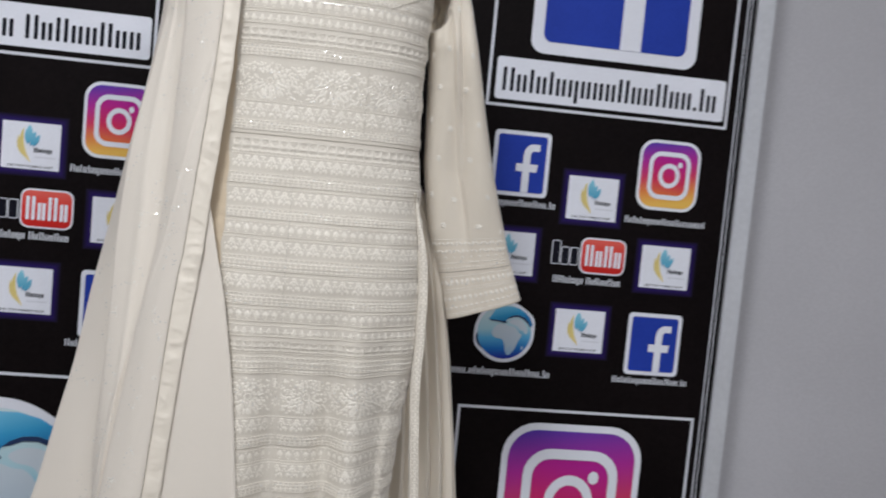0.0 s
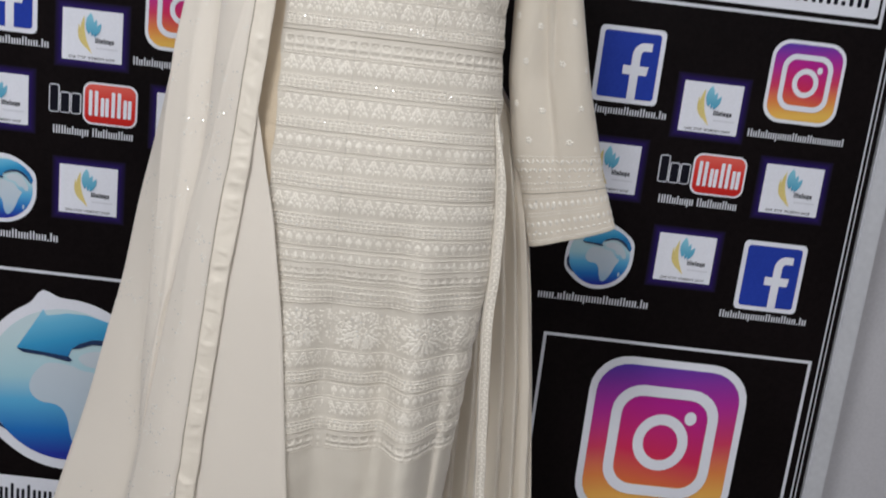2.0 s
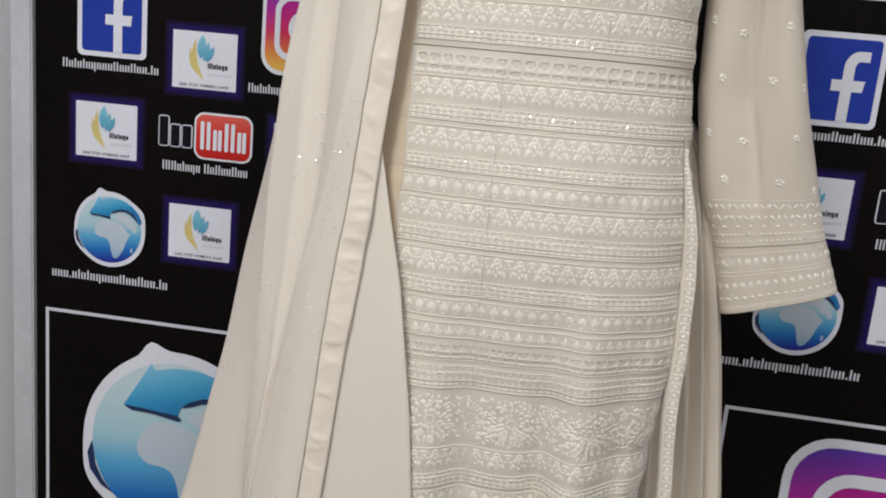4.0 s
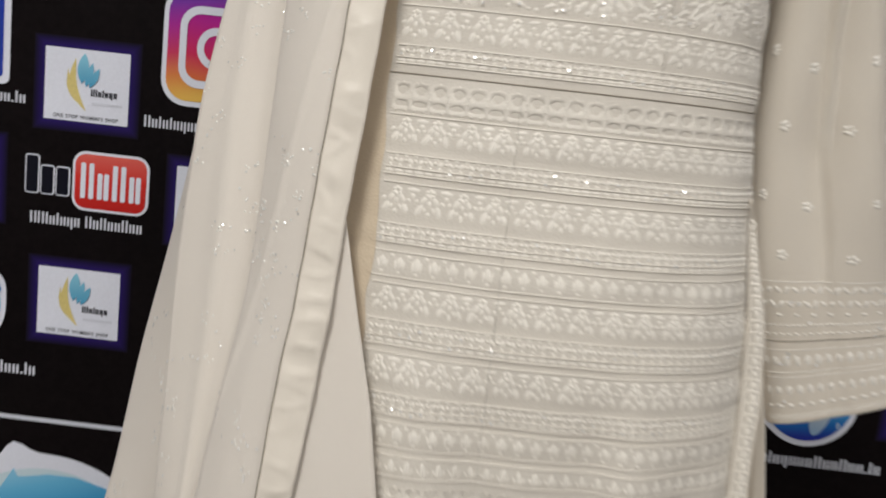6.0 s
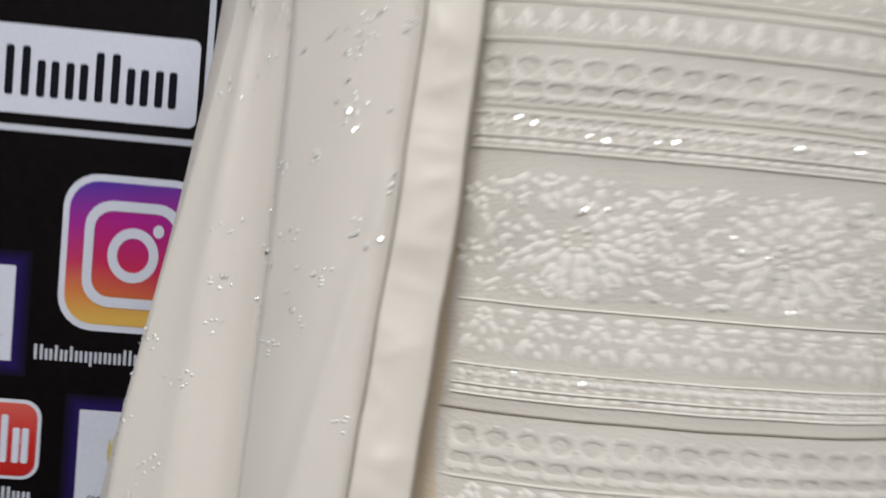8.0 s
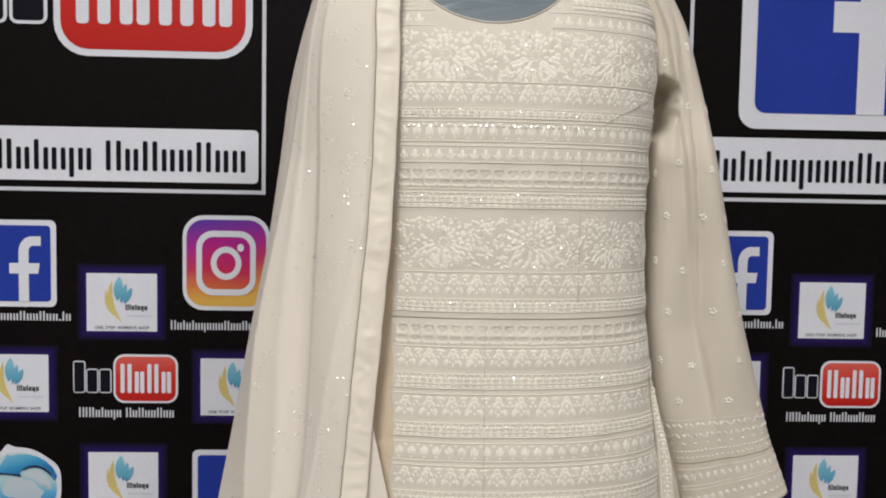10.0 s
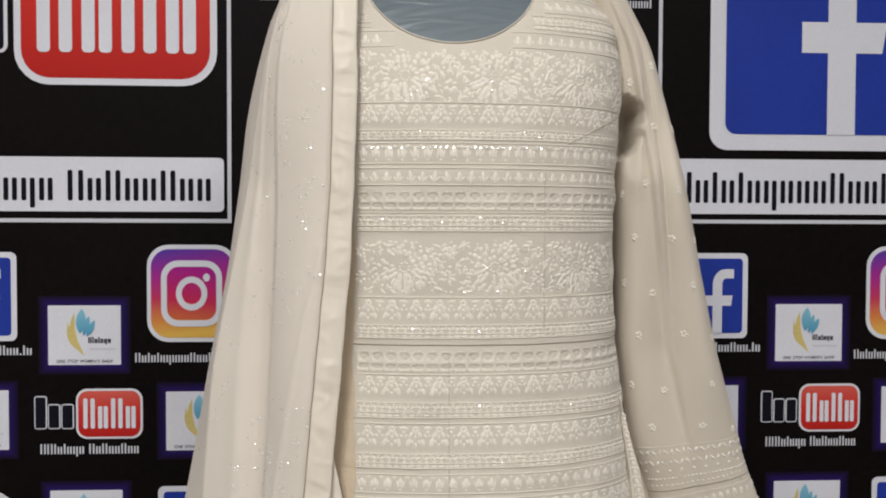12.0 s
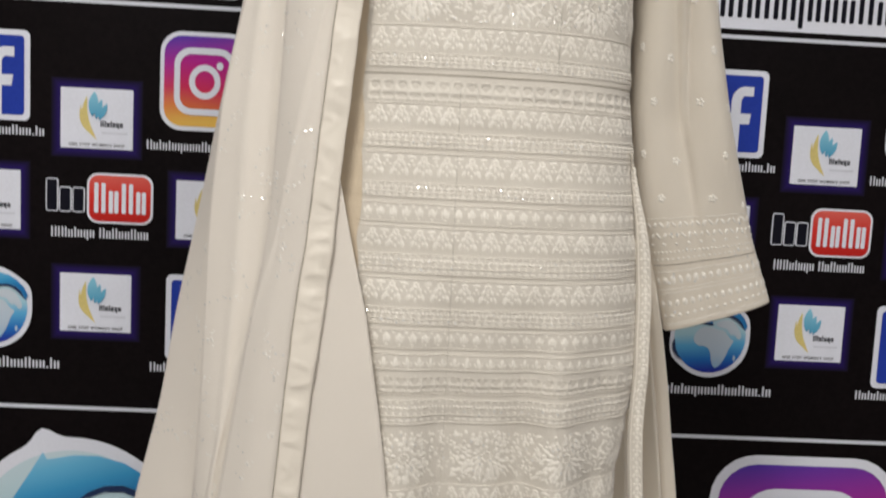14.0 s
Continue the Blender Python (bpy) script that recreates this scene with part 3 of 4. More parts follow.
def body_point(a, z, grow=0.0, folds=True):
    """The dress's surface; a: 0 is the front, positive to +x; z in plan heights."""
    rx, ry, fy = smooth_at(z, 1) + grow, smooth_at(z, 2) + grow, smooth_at(z, 3) - grow
    c, s = math.cos(a), math.sin(a)
    a = math.atan2(s, c)
    e = 2 / 2.35
    x = CX + rx * math.copysign(abs(s) ** e, s)
    y = fy + ry - ry * math.copysign(abs(c) ** e, c)
    if folds:
        low = max(0.0, 1.08 - z)
        front = max(0.0, c)
        y += front * (0.055 * low * math.sin(a * 9 + 0.8) + 0.12 * min(low, 0.3) * math.exp(-((x + 0.108) / 0.026) ** 2) + 0.05 * min(low, 0.3) * math.exp(-((x + 0.205) / 0.024) ** 2))
        x += 0.03 * low * math.cos(a * 9 + 0.8) * (1 - front)
        x -= 0.2 * max(0.0, 0.95 - z) * max(0.0, s) ** 3
        x += 0.006 * (1 - front) ** 2 * noise.noise((1.0, 9.0 + s, z * 34))
        y -= 0.0008 * front * TUCKS[min(1999, max(0, int((z - 0.4) / 1.36 * 1999)))]
        y += 0.0022 * noise.noise((x * 11, a * 2.0, z * 16)) + 0.0012 * noise.noise((x * 30, 3.0, z * 34))
    return x, y, z + LIFT


def mannequin():
    prof = [(1.90, 0.001, 0.001), (1.90, 0.05, 0.05), (1.88, 0.056, 0.056), (1.80, 0.054, 0.056), (1.745, 0.062, 0.058)]
    rows = []
    n = 64
    for z, rx, ry in prof:
        rows.append([(CX + rx * math.sin(2 * math.pi * i / n), 1.472 - ry * math.cos(2 * math.pi * i / n), z + LIFT) for i in range(n)])
    for z in np.linspace(1.725, 0.98, 50):
        rows.append([body_point(2 * math.pi * i / n, z, -0.009 - 0.03 * max(0, 1.25 - z), False) for i in range(n)])
    c = [CX, 1.475]
    for z, r in ((0.94, 0.12), (0.93, 0.02), (0.3, 0.02), (0.262, 0.022), (0.258, 0.17), (0.235, 0.18), (-LIFT, 0.18), (-LIFT, 0.001)):
        rows.append([(c[0] + r * math.sin(2 * math.pi * i / n), c[1] - r * math.cos(2 * math.pi * i / n), z + LIFT) for i in range(n)])
    vs = [p for row in rows for p in row]
    fs = [[r * n + i, r * n + (i + 1) % n, (r + 1) * n + (i + 1) % n, (r + 1) * n + i] for r in range(len(rows) - 1) for i in range(n)]
    me = mesh_of("mannequin", vs, [f[::-1] for f in fs], M_FILM, True)
    tagged(new("mannequin", me), "blue-grey dress form wrapped in creased clear film on a round foot", "mannequin")


mannequin()

# ---- kurta ----
kurta = thing("kurta", "cream georgette tunic with raised floral embroidery on the dress form", "dress")
NECK = (-0.196, 1.709, 0.099, 0.089)     # ellipse of the neckline: x, z, half width, half height


def kurta_body():
    n, zs = 200, np.linspace(1.735, 0.42, 560)
    grid = {}
    vs, fs = [], []
    inside = set()
    for r, z in enumerate(zs):
        for i in range(n):
            a = 2 * math.pi * i / n
            p = body_point(a, z)
            d = math.hypot((p[0] - NECK[0]) / NECK[2], (z - NECK[1]) / NECK[3])
            if d < 1 and p[1] < 1.47:
                inside.add(r * n + i)
                q = max(d, 1e-3)
                x, zz = NECK[0] + (p[0] - NECK[0]) / q, NECK[1] + (z - NECK[1]) / q
                p = (x, p[1], zz + LIFT) if d > 0.9 else p
            vs.append(p)
    for r in range(len(zs) - 1):
        for i in range(n):
            f = [r * n + i, (r + 1) * n + i, (r + 1) * n + (i + 1) % n, r * n + (i + 1) % n]
            if not all(k in inside for k in f):
                fs.append(f)
    ob = part("bodice_and_skirt", mesh_of("bodice_and_skirt", vs, fs, M_CLOTH, True), kurta, "cream georgette body")
    so = ob.modifiers.new("thickness", "SOLIDIFY")
    so.thickness, so.offset = 0.0012, -1


kurta_body()


def tube(path, r, n=6, closed=False):
    """A round cord along a list of points."""
    vs, fs = [], []
    m = len(path)
    for k, p in enumerate(path):
        p = Vector(p)
        d = (Vector(path[(k + 1) % m if closed else min(k + 1, m - 1)]) - Vector(path[(k - 1) % m if closed else max(k - 1, 0)])).normalized()
        u = d.orthogonal().normalized() if abs(d.y) > 0.9 else d.cross(Vector((0, 1, 0))).normalized()
        w = d.cross(u)
        for i in range(n):
            a = 2 * math.pi * i / n
            vs.append(tuple(p + r * (math.cos(a) * u + math.sin(a) * w)))
    for k in range(m if closed else m - 1):
        for i in range(n):
            fs.append([k * n + i, k * n + (i + 1) % n, ((k + 1) % m) * n + (i + 1) % n, ((k + 1) % m) * n + i])
    return vs, fs


def body_angle(x, z, tries=30):
    """The front angle at which the dress has this x."""
    lo, hi = -math.pi / 2, math.pi / 2
    for _ in range(tries):
        mid = (lo + hi) / 2
        if body_point(mid, z, 0, False)[0] < x:
            lo = mid
        else:
            hi = mid
    return (lo + hi) / 2


neck_path = []
for i in range(61):
    a = radians(180 + 180 * i / 60)
    x, z = NECK[0] + NECK[2] * math.cos(a), NECK[1] + NECK[3] * math.sin(a)
    p = body_point(body_angle(x, z), z)
    neck_path.append((p[0], p[1] - 0.001, z + LIFT))
part("neck_piping", mesh_of("neck_piping", *tube(neck_path, 0.0009), M_CLOTH, True), kurta, "cream neck piping")


class Stitchwork:
    """Raised thread shapes laid on a surface given by place(s, z): s along the cloth, z in plan heights."""

    def __init__(self, place):
        self.place, self.v, self.f = place, [], []
        self.pieces, self.sequins = [], []
        self.rnd = random.Random(3)

    def lift_out(self, name):
        """What was stitched since the mark becomes a piece of its own."""
        v0, f0 = self.mark
        vs, fs = self.v[v0:], [[k - v0 for k in f] for f in self.f[f0:]]
        count = len(vs)
        if count > 13 and count % 13 == 0:
            # hidden triangles added behind the cloth to join the petals into one mesh
            for b in range(0, count - 13, 13):
                mid = (Vector(vs[b]) + Vector(vs[b + 13])) / 2
                fs.append([b, b + 13, len(vs)])
                vs.append((mid.x, mid.y + 0.006, mid.z))
        self.pieces.append((name, vs, fs))
        del self.v[v0:], self.f[f0:]

    def begin(self):
        self.mark = len(self.v), len(self.f)

    def spot(self, s, z):
        p = Vector(self.place(s, z))
        du = (Vector(self.place(s + 0.003, z)) - p).normalized()
        dv = (Vector(self.place(s, z + 0.003)) - p).normalized()
        nrm = du.cross(dv).normalized()
        if nrm.y > 0:
            nrm = -nrm
        return p, du, dv, nrm

    def petal(self, s, z, length, width, angle=0.0, high=0.0007):
        """A padded satin-stitch petal; angle in degrees from upright."""
        p, du, dv, nrm = self.spot(s, z)
        high *= 0.72
        length, width = length * self.rnd.uniform(0.82, 1.15), width * self.rnd.uniform(0.85, 1.12)
        a = radians(angle + self.rnd.uniform(-9, 9))
        ca, sa = math.cos(a), math.sin(a)
        b = len(self.v)
        for k, h in ((1.0, -0.0002), (0.62, 0.8)):
            for i in range(6):
                t = math.pi * i / 3
                lx, lz = 0.5 * width * k * math.sin(t), 0.5 * length * k * math.cos(t)
                off = du * (lx * ca + lz * sa) + dv * (-lx * sa + lz * ca)
                self.v.append(tuple(p + off + nrm * (high * h if h > 0 else h)))
        self.v.append(tuple(p + nrm * high))
        for i in range(6):
            j = (i + 1) % 6
            self.f += [[b + i, b + j, b + 6 + j, b + 6 + i], [b + 6 + i, b + 6 + j, b + 12]]

    def cord(self, pts, r=0.0009):
        path = []
        for s, z in pts:
            p, _, _, nrm = self.spot(s, z)
            path.append(p + nrm * r * 0.5)
        vs, fs = tube(path, r, 5)
        b = len(self.v)
        self.v += vs
        self.f += [[k + b for k in f] for f in fs]

    def sequin(self, s, z, r=0.0014, rnd=random):
        p, du, dv, nrm = self.spot(s, z)
        nrm = (nrm + du * (rnd.choice((-0.19, 0.17)) + rnd.gauss(0.0, 0.1)) + Vector((0, 0, 1)) * rnd.gauss(0.25, 0.1)).normalized()
        turn = nrm.to_track_quat("Z", "Y").to_matrix().to_4x4()
        self.sequins.append(Matrix.Translation(p + (nrm if nrm.y < 0 else -nrm) * 0.0014) @ turn @ Matrix.Diagonal((r, r, r, 1)))

    def finish(self, name, parent, label, mat=None, bright=None):
        mat = mat or M_THREAD
        ob = part(name, mesh_of(name, self.v, self.f, mat, True), parent, label) if self.v else None
        if ob and len(self.f) > 300:
            tagged(ob, kind="stuff")
        for piece, vs, fs in self.pieces:
            part(piece, mesh_of(piece, vs, fs, mat, True), ob or parent)
        for m in self.sequins:
            part("sequin", SEQUIN, bright or ob or parent).matrix_local = m
        return ob


SEQUIN = mesh_of("sequin", [(math.cos(math.pi * i / 4), math.sin(math.pi * i / 4), 0) for i in range(8)] + [(0, 0, 0.08)], [[i, (i + 1) % 8, 8] for i in range(8)], M_SEQUIN)


def body_place(z_mid):
    """Maps an arc length along the front of the dress (0 in the middle) to its surface."""
    angles = np.linspace(-1.75, 1.75, 140)
    pts = [Vector(body_point(a, z_mid)) for a in angles]
    arc = np.r_[0, np.cumsum([(pts[i + 1] - pts[i]).length for i in range(len(pts) - 1)])]
    arc -= np.interp(0.0, angles, arc)
    return (lambda s, z: body_point(float(np.interp(s, arc, angles)), z)), float(arc[0]), float(arc[-1])


def tulip_row(w, s0, s1, z0, z1, rnd):
    h, pitch = z1 - z0, 0.0262
    w.cord([(s0 + (s1 - s0) * i / 60, z1 + 0.0015) for i in range(61)], 0.0006)
    for k in range(int((s1 - s0) / pitch)):
        s = s0 + (k + 0.5) * pitch + rnd.uniform(-0.0006, 0.0006)
        top = z1 - 0.2 * h
        w.begin()
        for i in range(6):
            w.petal(s + 0.0026 * math.sin(radians(60 * i)), top + 0.0026 * math.cos(radians(60 * i)), 0.0045, 0.0042, 60 * i, 0.001)
        w.petal(s, top - 0.3 * h, 0.0062, 0.004, 0)
        w.petal(s, z0 + 0.16 * h, 0.0062, 0.0042, 0)
        for side in (-1, 1):
            w.petal(s + side * 0.0046, top - 0.2 * h, 0.0092, 0.0054, -side * 34)
            w.petal(s + side * 0.0078, top - 0.52 * h, 0.0105, 0.0058, -side * 22)
            w.petal(s + side * 0.0104, top - 0.26 * h, 0.005, 0.0036, -side * 50)
            w.petal(s + side * 0.0036, z0 + 0.3 * h, 0.0056, 0.0034, -side * 12)
        w.lift_out("tulip_sprig")
        w.begin()
        w.petal(s + pitch / 2, z1 - 0.12 * h, 0.0046, 0.012, 0)
        w.petal(s + pitch / 2, z1 - 0.3 * h, 0.0046, 0.0046, 0)
        w.lift_out("leaf_bar")


def heart_row(w, s0, s1, z0, z1, rnd):
    """A stitched net pierced by two rows of holes: pointed rounds above, half rounds below."""
    h, pitch, n = z1 - z0, 0.0152, 20
    levels = ((z0 + 0.42 * h, z1, 0.0046, 0.0038), (z0, z0 + 0.42 * h, 0.0054, 0.0030))
    for k in range(int((s1 - s0) / pitch)):
        s = s0 + (k + 0.5) * pitch
        for row, (za, zb, rx, rz) in enumerate(levels):
            mid, b = (za + zb) / 2, len(w.v)
            for i in range(n):
                a = 2 * math.pi * i / n
                c, t = math.cos(a), math.sin(a)
                big = max(abs(c), abs(t))
                hx, hz = rx * c, rz * t
                if row == 0 and t < 0:
                    hx *= 1 + 0.35 * t
                if row == 1:
                    hx, hz = rx * c * (1 if t > 0 else 0.96), rz * (1.25 * t if t > 0 else 0.3 * t) - 0.0008
                wob = rnd.uniform(0.93, 1.07)
                for ds, dz, up in ((c / big * pitch / 2, t / big * (zb - za) / 2, 0.0003), (hx * wob, hz * wob, 0.0004), (hx * 0.95 * wob, hz * 0.95 * wob, -0.0003)):
                    p, _, _, nrm = w.spot(s + ds, mid + dz)
                    w.v.append(tuple(p + nrm * up))
            for i in range(n):
                j = (i + 1) % n
                w.f += [[b + 3 * i, b + 3 * j, b + 3 * j + 1, b + 3 * i + 1], [b + 3 * i + 1, b + 3 * j + 1, b + 3 * j + 2, b + 3 * i + 2]]
        for ds, zz in ((0.0, z1 - 0.0006), (pitch / 2, z0 + 0.66 * h), (pitch / 2, z0 + 0.42 * h), (pitch / 4, z0), (-pitch / 4, z0)):
            w.petal(s + ds, zz, 0.0032, 0.0036, 0, 0.0009)
    w.cord([(s0 + (s1 - s0) * i / 60, z0 - 0.0032) for i in range(61)], 0.0005)


def column_row(w, s0, s1, z0, z1, rnd):
    h, pitch = z1 - z0, 0.0142
    for k in range(int((s1 - s0) / pitch)):
        s = s0 + (k + 0.5) * pitch
        w.petal(s, z0 + 0.6 * h, 0.72 * h, 0.0066, 0, 0.0008)
        for side in (-1, 1):
            w.petal(s + side * 0.0034, z0 + 0.5 * h, 0.6 * h, 0.0026, side * 10, 0.0005)
        w.petal(s, z0 + 0.1 * h, 0.0032, 0.0044, 0)
        w.petal(s + pitch / 2, z1 - 0.06 * h, 0.003, 0.005, 0)
    for zz in (z1 + 0.002, z0 - 0.002):
        w.cord([(s0 + (s1 - s0) * i / 60, zz) for i in range(61)], 0.0006)


def leaf_row(w, s0, s1, z0, z1, rnd):
    h, pitch = z1 - z0, 0.0132
    for k in range(int((s1 - s0) / pitch)):
        s = s0 + (k + 0.5) * pitch
        w.petal(s, z0 + 0.5 * h, 0.85 * h, 0.0056, 0, 0.0009)
        for side in (-1, 1):
            w.petal(s + side * 0.0036, z0 + 0.35 * h, 0.007, 0.0024, side * 28)
    for zz in (z1 + 0.001, z0 - 0.001):
        w.cord([(s0 + (s1 - s0) * i / 60, zz) for i in range(61)], 0.0006)


def chain_row(w, s0, s1, z0, z1, rnd):
    h, pitch = z1 - z0, 0.0082
    for zz in (z1, z0 + 0.34 * h, z0):
        w.cord([(s0 + (s1 - s0) * i / 90, zz) for i in range(91)], 0.0006)
    for k in range(int((s1 - s0) / pitch)):
        s = s0 + (k + 0.5) * pitch
        w.petal(s, z0 + 0.68 * h, 0.0068, 0.004, 50 if k % 2 else -50)
        w.petal(s, z0 + 0.44 * h, 0.0034, 0.0042, 0)
        w.petal(s + pitch / 2, z0 + 0.92 * h, 0.0026, 0.0046, 0)
        w.petal(s + pitch / 2, z0 + 0.7 * h, 0.0034, 0.0034, 0, 0.0014)
        w.petal(s, z0 + 0.16 * h, 0.0036, 0.0088, 0)
        if rnd.random() < 0.42:
            w.sequin(s, z0 + rnd.uniform(0.1, 0.9) * h, rnd.uniform(0.001, 0.0015), rnd)


def flower_row(w, s0, s1, z0, z1, rnd):
    """Full rosettes with an open eye, and small flowers, leaves and knots crowding between them."""
    h, pitch = z1 - z0, 0.099
    mid = (z0 + z1) / 2
    s = -0.059 - pitch * int((s1 + 0.05) / pitch)
    while s < s1 - 0.03:
        if s > s0 + 0.03:
            w.begin()
            for i in range(9):
                a = 40 * i
                w.petal(s + 0.0052 * math.sin(radians(a)), mid + 0.0052 * math.cos(radians(a)), 0.0036, 0.0036, a, 0.0012)
            for count, rad, length, wide in ((14, 0.2, 0.0085, 0.0054), (20, 0.31, 0.0092, 0.006), (26, 0.41, 0.009, 0.006), (30, 0.5, 0.0052, 0.0044)):
                for i in range(count):
                    a = 360 * i / count + rnd.uniform(-6, 6)
                    below = math.cos(radians(a)) < -0.2
                    if rnd.random() < (0.05 if below else 0.14):
                        continue
                    r = h * rad * rnd.uniform(0.92, 1.05)
                    w.petal(s + 1.18 * r * math.sin(radians(a)), mid + r * math.cos(radians(a)), length * (1.2 if below else 0.85), wide, a + rnd.uniform(-16, 16), 0.0009)
            w.lift_out("flower")
            for _ in range(3):
                w.sequin(s + rnd.uniform(-0.02, 0.02), mid + rnd.uniform(-0.018, 0.018), 0.0014, rnd)
        sm = s + pitch / 2
        if s0 - 0.004 < sm < s1 - 0.012:
            w.begin()
            for up, rad in ((-0.2, 0.0052), (0.3, 0.0042)):
                for i in range(6):
                    a = 60 * i
                    w.petal(sm + rad * math.sin(radians(a)), mid + up * h + rad * math.cos(radians(a)), 0.0062, 0.0046, a, 0.001)
            w.lift_out("small_flower")
            for side in (-1, 1) if sm > s0 + 0.02 else (1,):
                w.begin()
                for up, out, tilt, length in ((-0.42, 0.012, 68, 0.013), (-0.3, 0.017, 52, 0.011), (0.02, 0.0085, 24, 0.011), (0.14, 0.013, 40, 0.0095), (0.42, 0.014, 74, 0.0115), (-0.06, 0.015, 15, 0.008)):
                    w.petal(sm + side * out, mid + up * h, length, 0.0046, side * tilt, 0.0009)
                w.lift_out("leaf_spray")
            for i in range(120):
                q, g = sm + rnd.uniform(-0.042, 0.042), rnd.uniform(-0.5, 0.5) * h
                if q > s0 + 0.003 and math.hypot((abs(q - sm) - pitch / 2) / 1.15, g) > 0.49 * h:
                    w.petal(q, mid + g, rnd.uniform(0.0036, 0.0078), rnd.uniform(0.0032, 0.0046), rnd.uniform(0, 180))
        s += pitch
    for _ in range(34):
        w.sequin(rnd.uniform(s0 * 0.8, s1 * 0.8), rnd.uniform(z0, z1), 0.0013, rnd)


MAKERS = {"flower": flower_row, "tulip": tulip_row, "chain": chain_row, "column": column_row, "leaf": leaf_row, "heart": heart_row}
NAMES = {"flower": "large raised flower embroidery", "tulip": "tulip sprig embroidery", "chain": "corded chain embroidery", "column": "upright petal embroidery", "leaf": "small leaf embroidery", "heart": "lattice heart embroidery"}
for k, (kind, z1, z0) in enumerate(BANDS):
    place, sa, sb = body_place((z0 + z1) / 2)
    w = Stitchwork(place)
    MAKERS[kind](w, max(sa * 0.98, -0.112 - 0.01 * max(0, 1.2 - z0)), sb * 0.98, z0, z1, random.Random(100 + k))
    if k == 3:
        for s in np.arange(-0.1, 0.16, 0.0062):
            w.sequin(s, z1 - 0.003, 0.0014, random.Random(int(s * 9000) + 400))
    w.finish("embroidery_band", kurta, NAMES[kind], M_NET if kind == "heart" else M_THREAD)
# shoulder bands beside the neckline
for k, z1 in enumerate((1.699, 1.677, 1.655, 1.633)):
    place, sa, sb = body_place(z1 - 0.01)
    w = Stitchwork(place)
    half = NECK[2] * math.sqrt(max(0.0, 1 - ((z1 + 0.002 - NECK[1]) / NECK[3]) ** 2)) + 0.005
    for s0, s1 in ((sa * 0.95, -half - 0.011), (half - 0.001, sb * 0.95)):
        (leaf_row if k % 2 else chain_row)(w, s0, s1, z1 - 0.016, z1, random.Random(200 + k))
    w.finish("embroidery_band", kurta, "small leaf embroidery")


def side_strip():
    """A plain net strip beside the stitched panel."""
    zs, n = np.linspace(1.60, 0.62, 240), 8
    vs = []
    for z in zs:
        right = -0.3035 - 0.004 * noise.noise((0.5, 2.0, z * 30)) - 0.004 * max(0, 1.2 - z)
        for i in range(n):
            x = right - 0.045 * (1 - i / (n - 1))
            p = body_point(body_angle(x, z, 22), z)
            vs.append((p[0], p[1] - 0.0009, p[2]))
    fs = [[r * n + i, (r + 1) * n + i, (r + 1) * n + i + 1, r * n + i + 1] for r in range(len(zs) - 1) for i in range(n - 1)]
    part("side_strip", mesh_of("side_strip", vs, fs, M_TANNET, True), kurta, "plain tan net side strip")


side_strip()


def seam(points, r, label, mat=M_SEAM):
    part("seam", mesh_of("seam", *tube(points, r, 5), mat, True), kurta, label)


waist = []
for a in np.linspace(-1.6, 1.6, 120):
    p = body_point(a, 1.2905)
    waist.append((p[0], p[1] - 0.0002, p[2]))
seam(waist, 0.0006, "dark waist seam")
for x, za, zb in ((-0.094, 1.48, 1.30), (-0.2, 1.28, 0.75)):
    line = []
    for z in np.linspace(za, zb, 60):
        p = body_point(body_angle(x, z), z)
        line.append((p[0], p[1] - 0.0001, p[2]))
    seam(line, 0.0005, "fine panel seam", M_PANELSEAM)

line = []
for f in np.linspace(0, 1, 20):
    x, z = -0.066 + 0.068 * f, 1.512 + 0.036 * f
    p = body_point(body_angle(x, z), z)
    line.append((p[0], p[1] - 0.0008, p[2]))
seam(line, 0.0005, "slanting bust seam", M_PANELSEAM)

def border_point(u, z):
    """The stitched band that edges the slit; u: 0 at the dress, 1 at its free edge."""
    edge = CX + smooth_at(z, 1) - 0.004
    x = edge - 0.008 + 0.017 * u * min(1.0, max(0.05, (1.22 - z) / 0.12)) + 0.002 * noise.noise((2.0, 4.0, z * 14))
    return x, 1.417 - 0.006 * u - 0.003 * math.sin(math.pi * u) + 0.002 * noise.noise((6.0, u, z * 20)), z + LIFT


def slit_border():
    zs, n = np.linspace(1.22, 0.42, 120), 7
    vs = [border_point(i / (n - 1), z) for z in zs for i in range(n)]
    fs = [[r * n + i, r * n + i + 1, (r + 1) * n + i + 1, (r + 1) * n + i] for r in range(len(zs) - 1) for i in range(n - 1)]
    ob = part("slit_border", mesh_of("slit_border", vs, fs, M_CLOTH, True), kurta, "narrow slit border with embroidered sprigs")
    so = ob.modifiers.new("thickness", "SOLIDIFY")
    so.thickness, so.offset = 0.0003, 0
    w = Stitchwork(lambda s, z: border_point(s / 0.017, z))
    rnd = random.Random(31)
    for z in np.arange(0.45, 1.2, 0.0105):
        w.petal(0.0105, z, 0.0078, 0.0048, rnd.uniform(-25, 25), 0.0009)
        w.petal(0.0068, z + 0.005, 0.006, 0.0032, 40, 0.0009)
        w.petal(0.0142, z + 0.005, 0.006, 0.0032, -40, 0.0009)
        w.petal(0.0105, z + 0.0055, 0.0032, 0.0032, 0, 0.0009)
    for u in (0.0035, 0.0163):
        w.cord([(u, z) for z in np.linspace(1.2, 0.44, 80)], 0.0006)
    w.finish("border_stitching", ob, "raised thread sprigs")


slit_border()


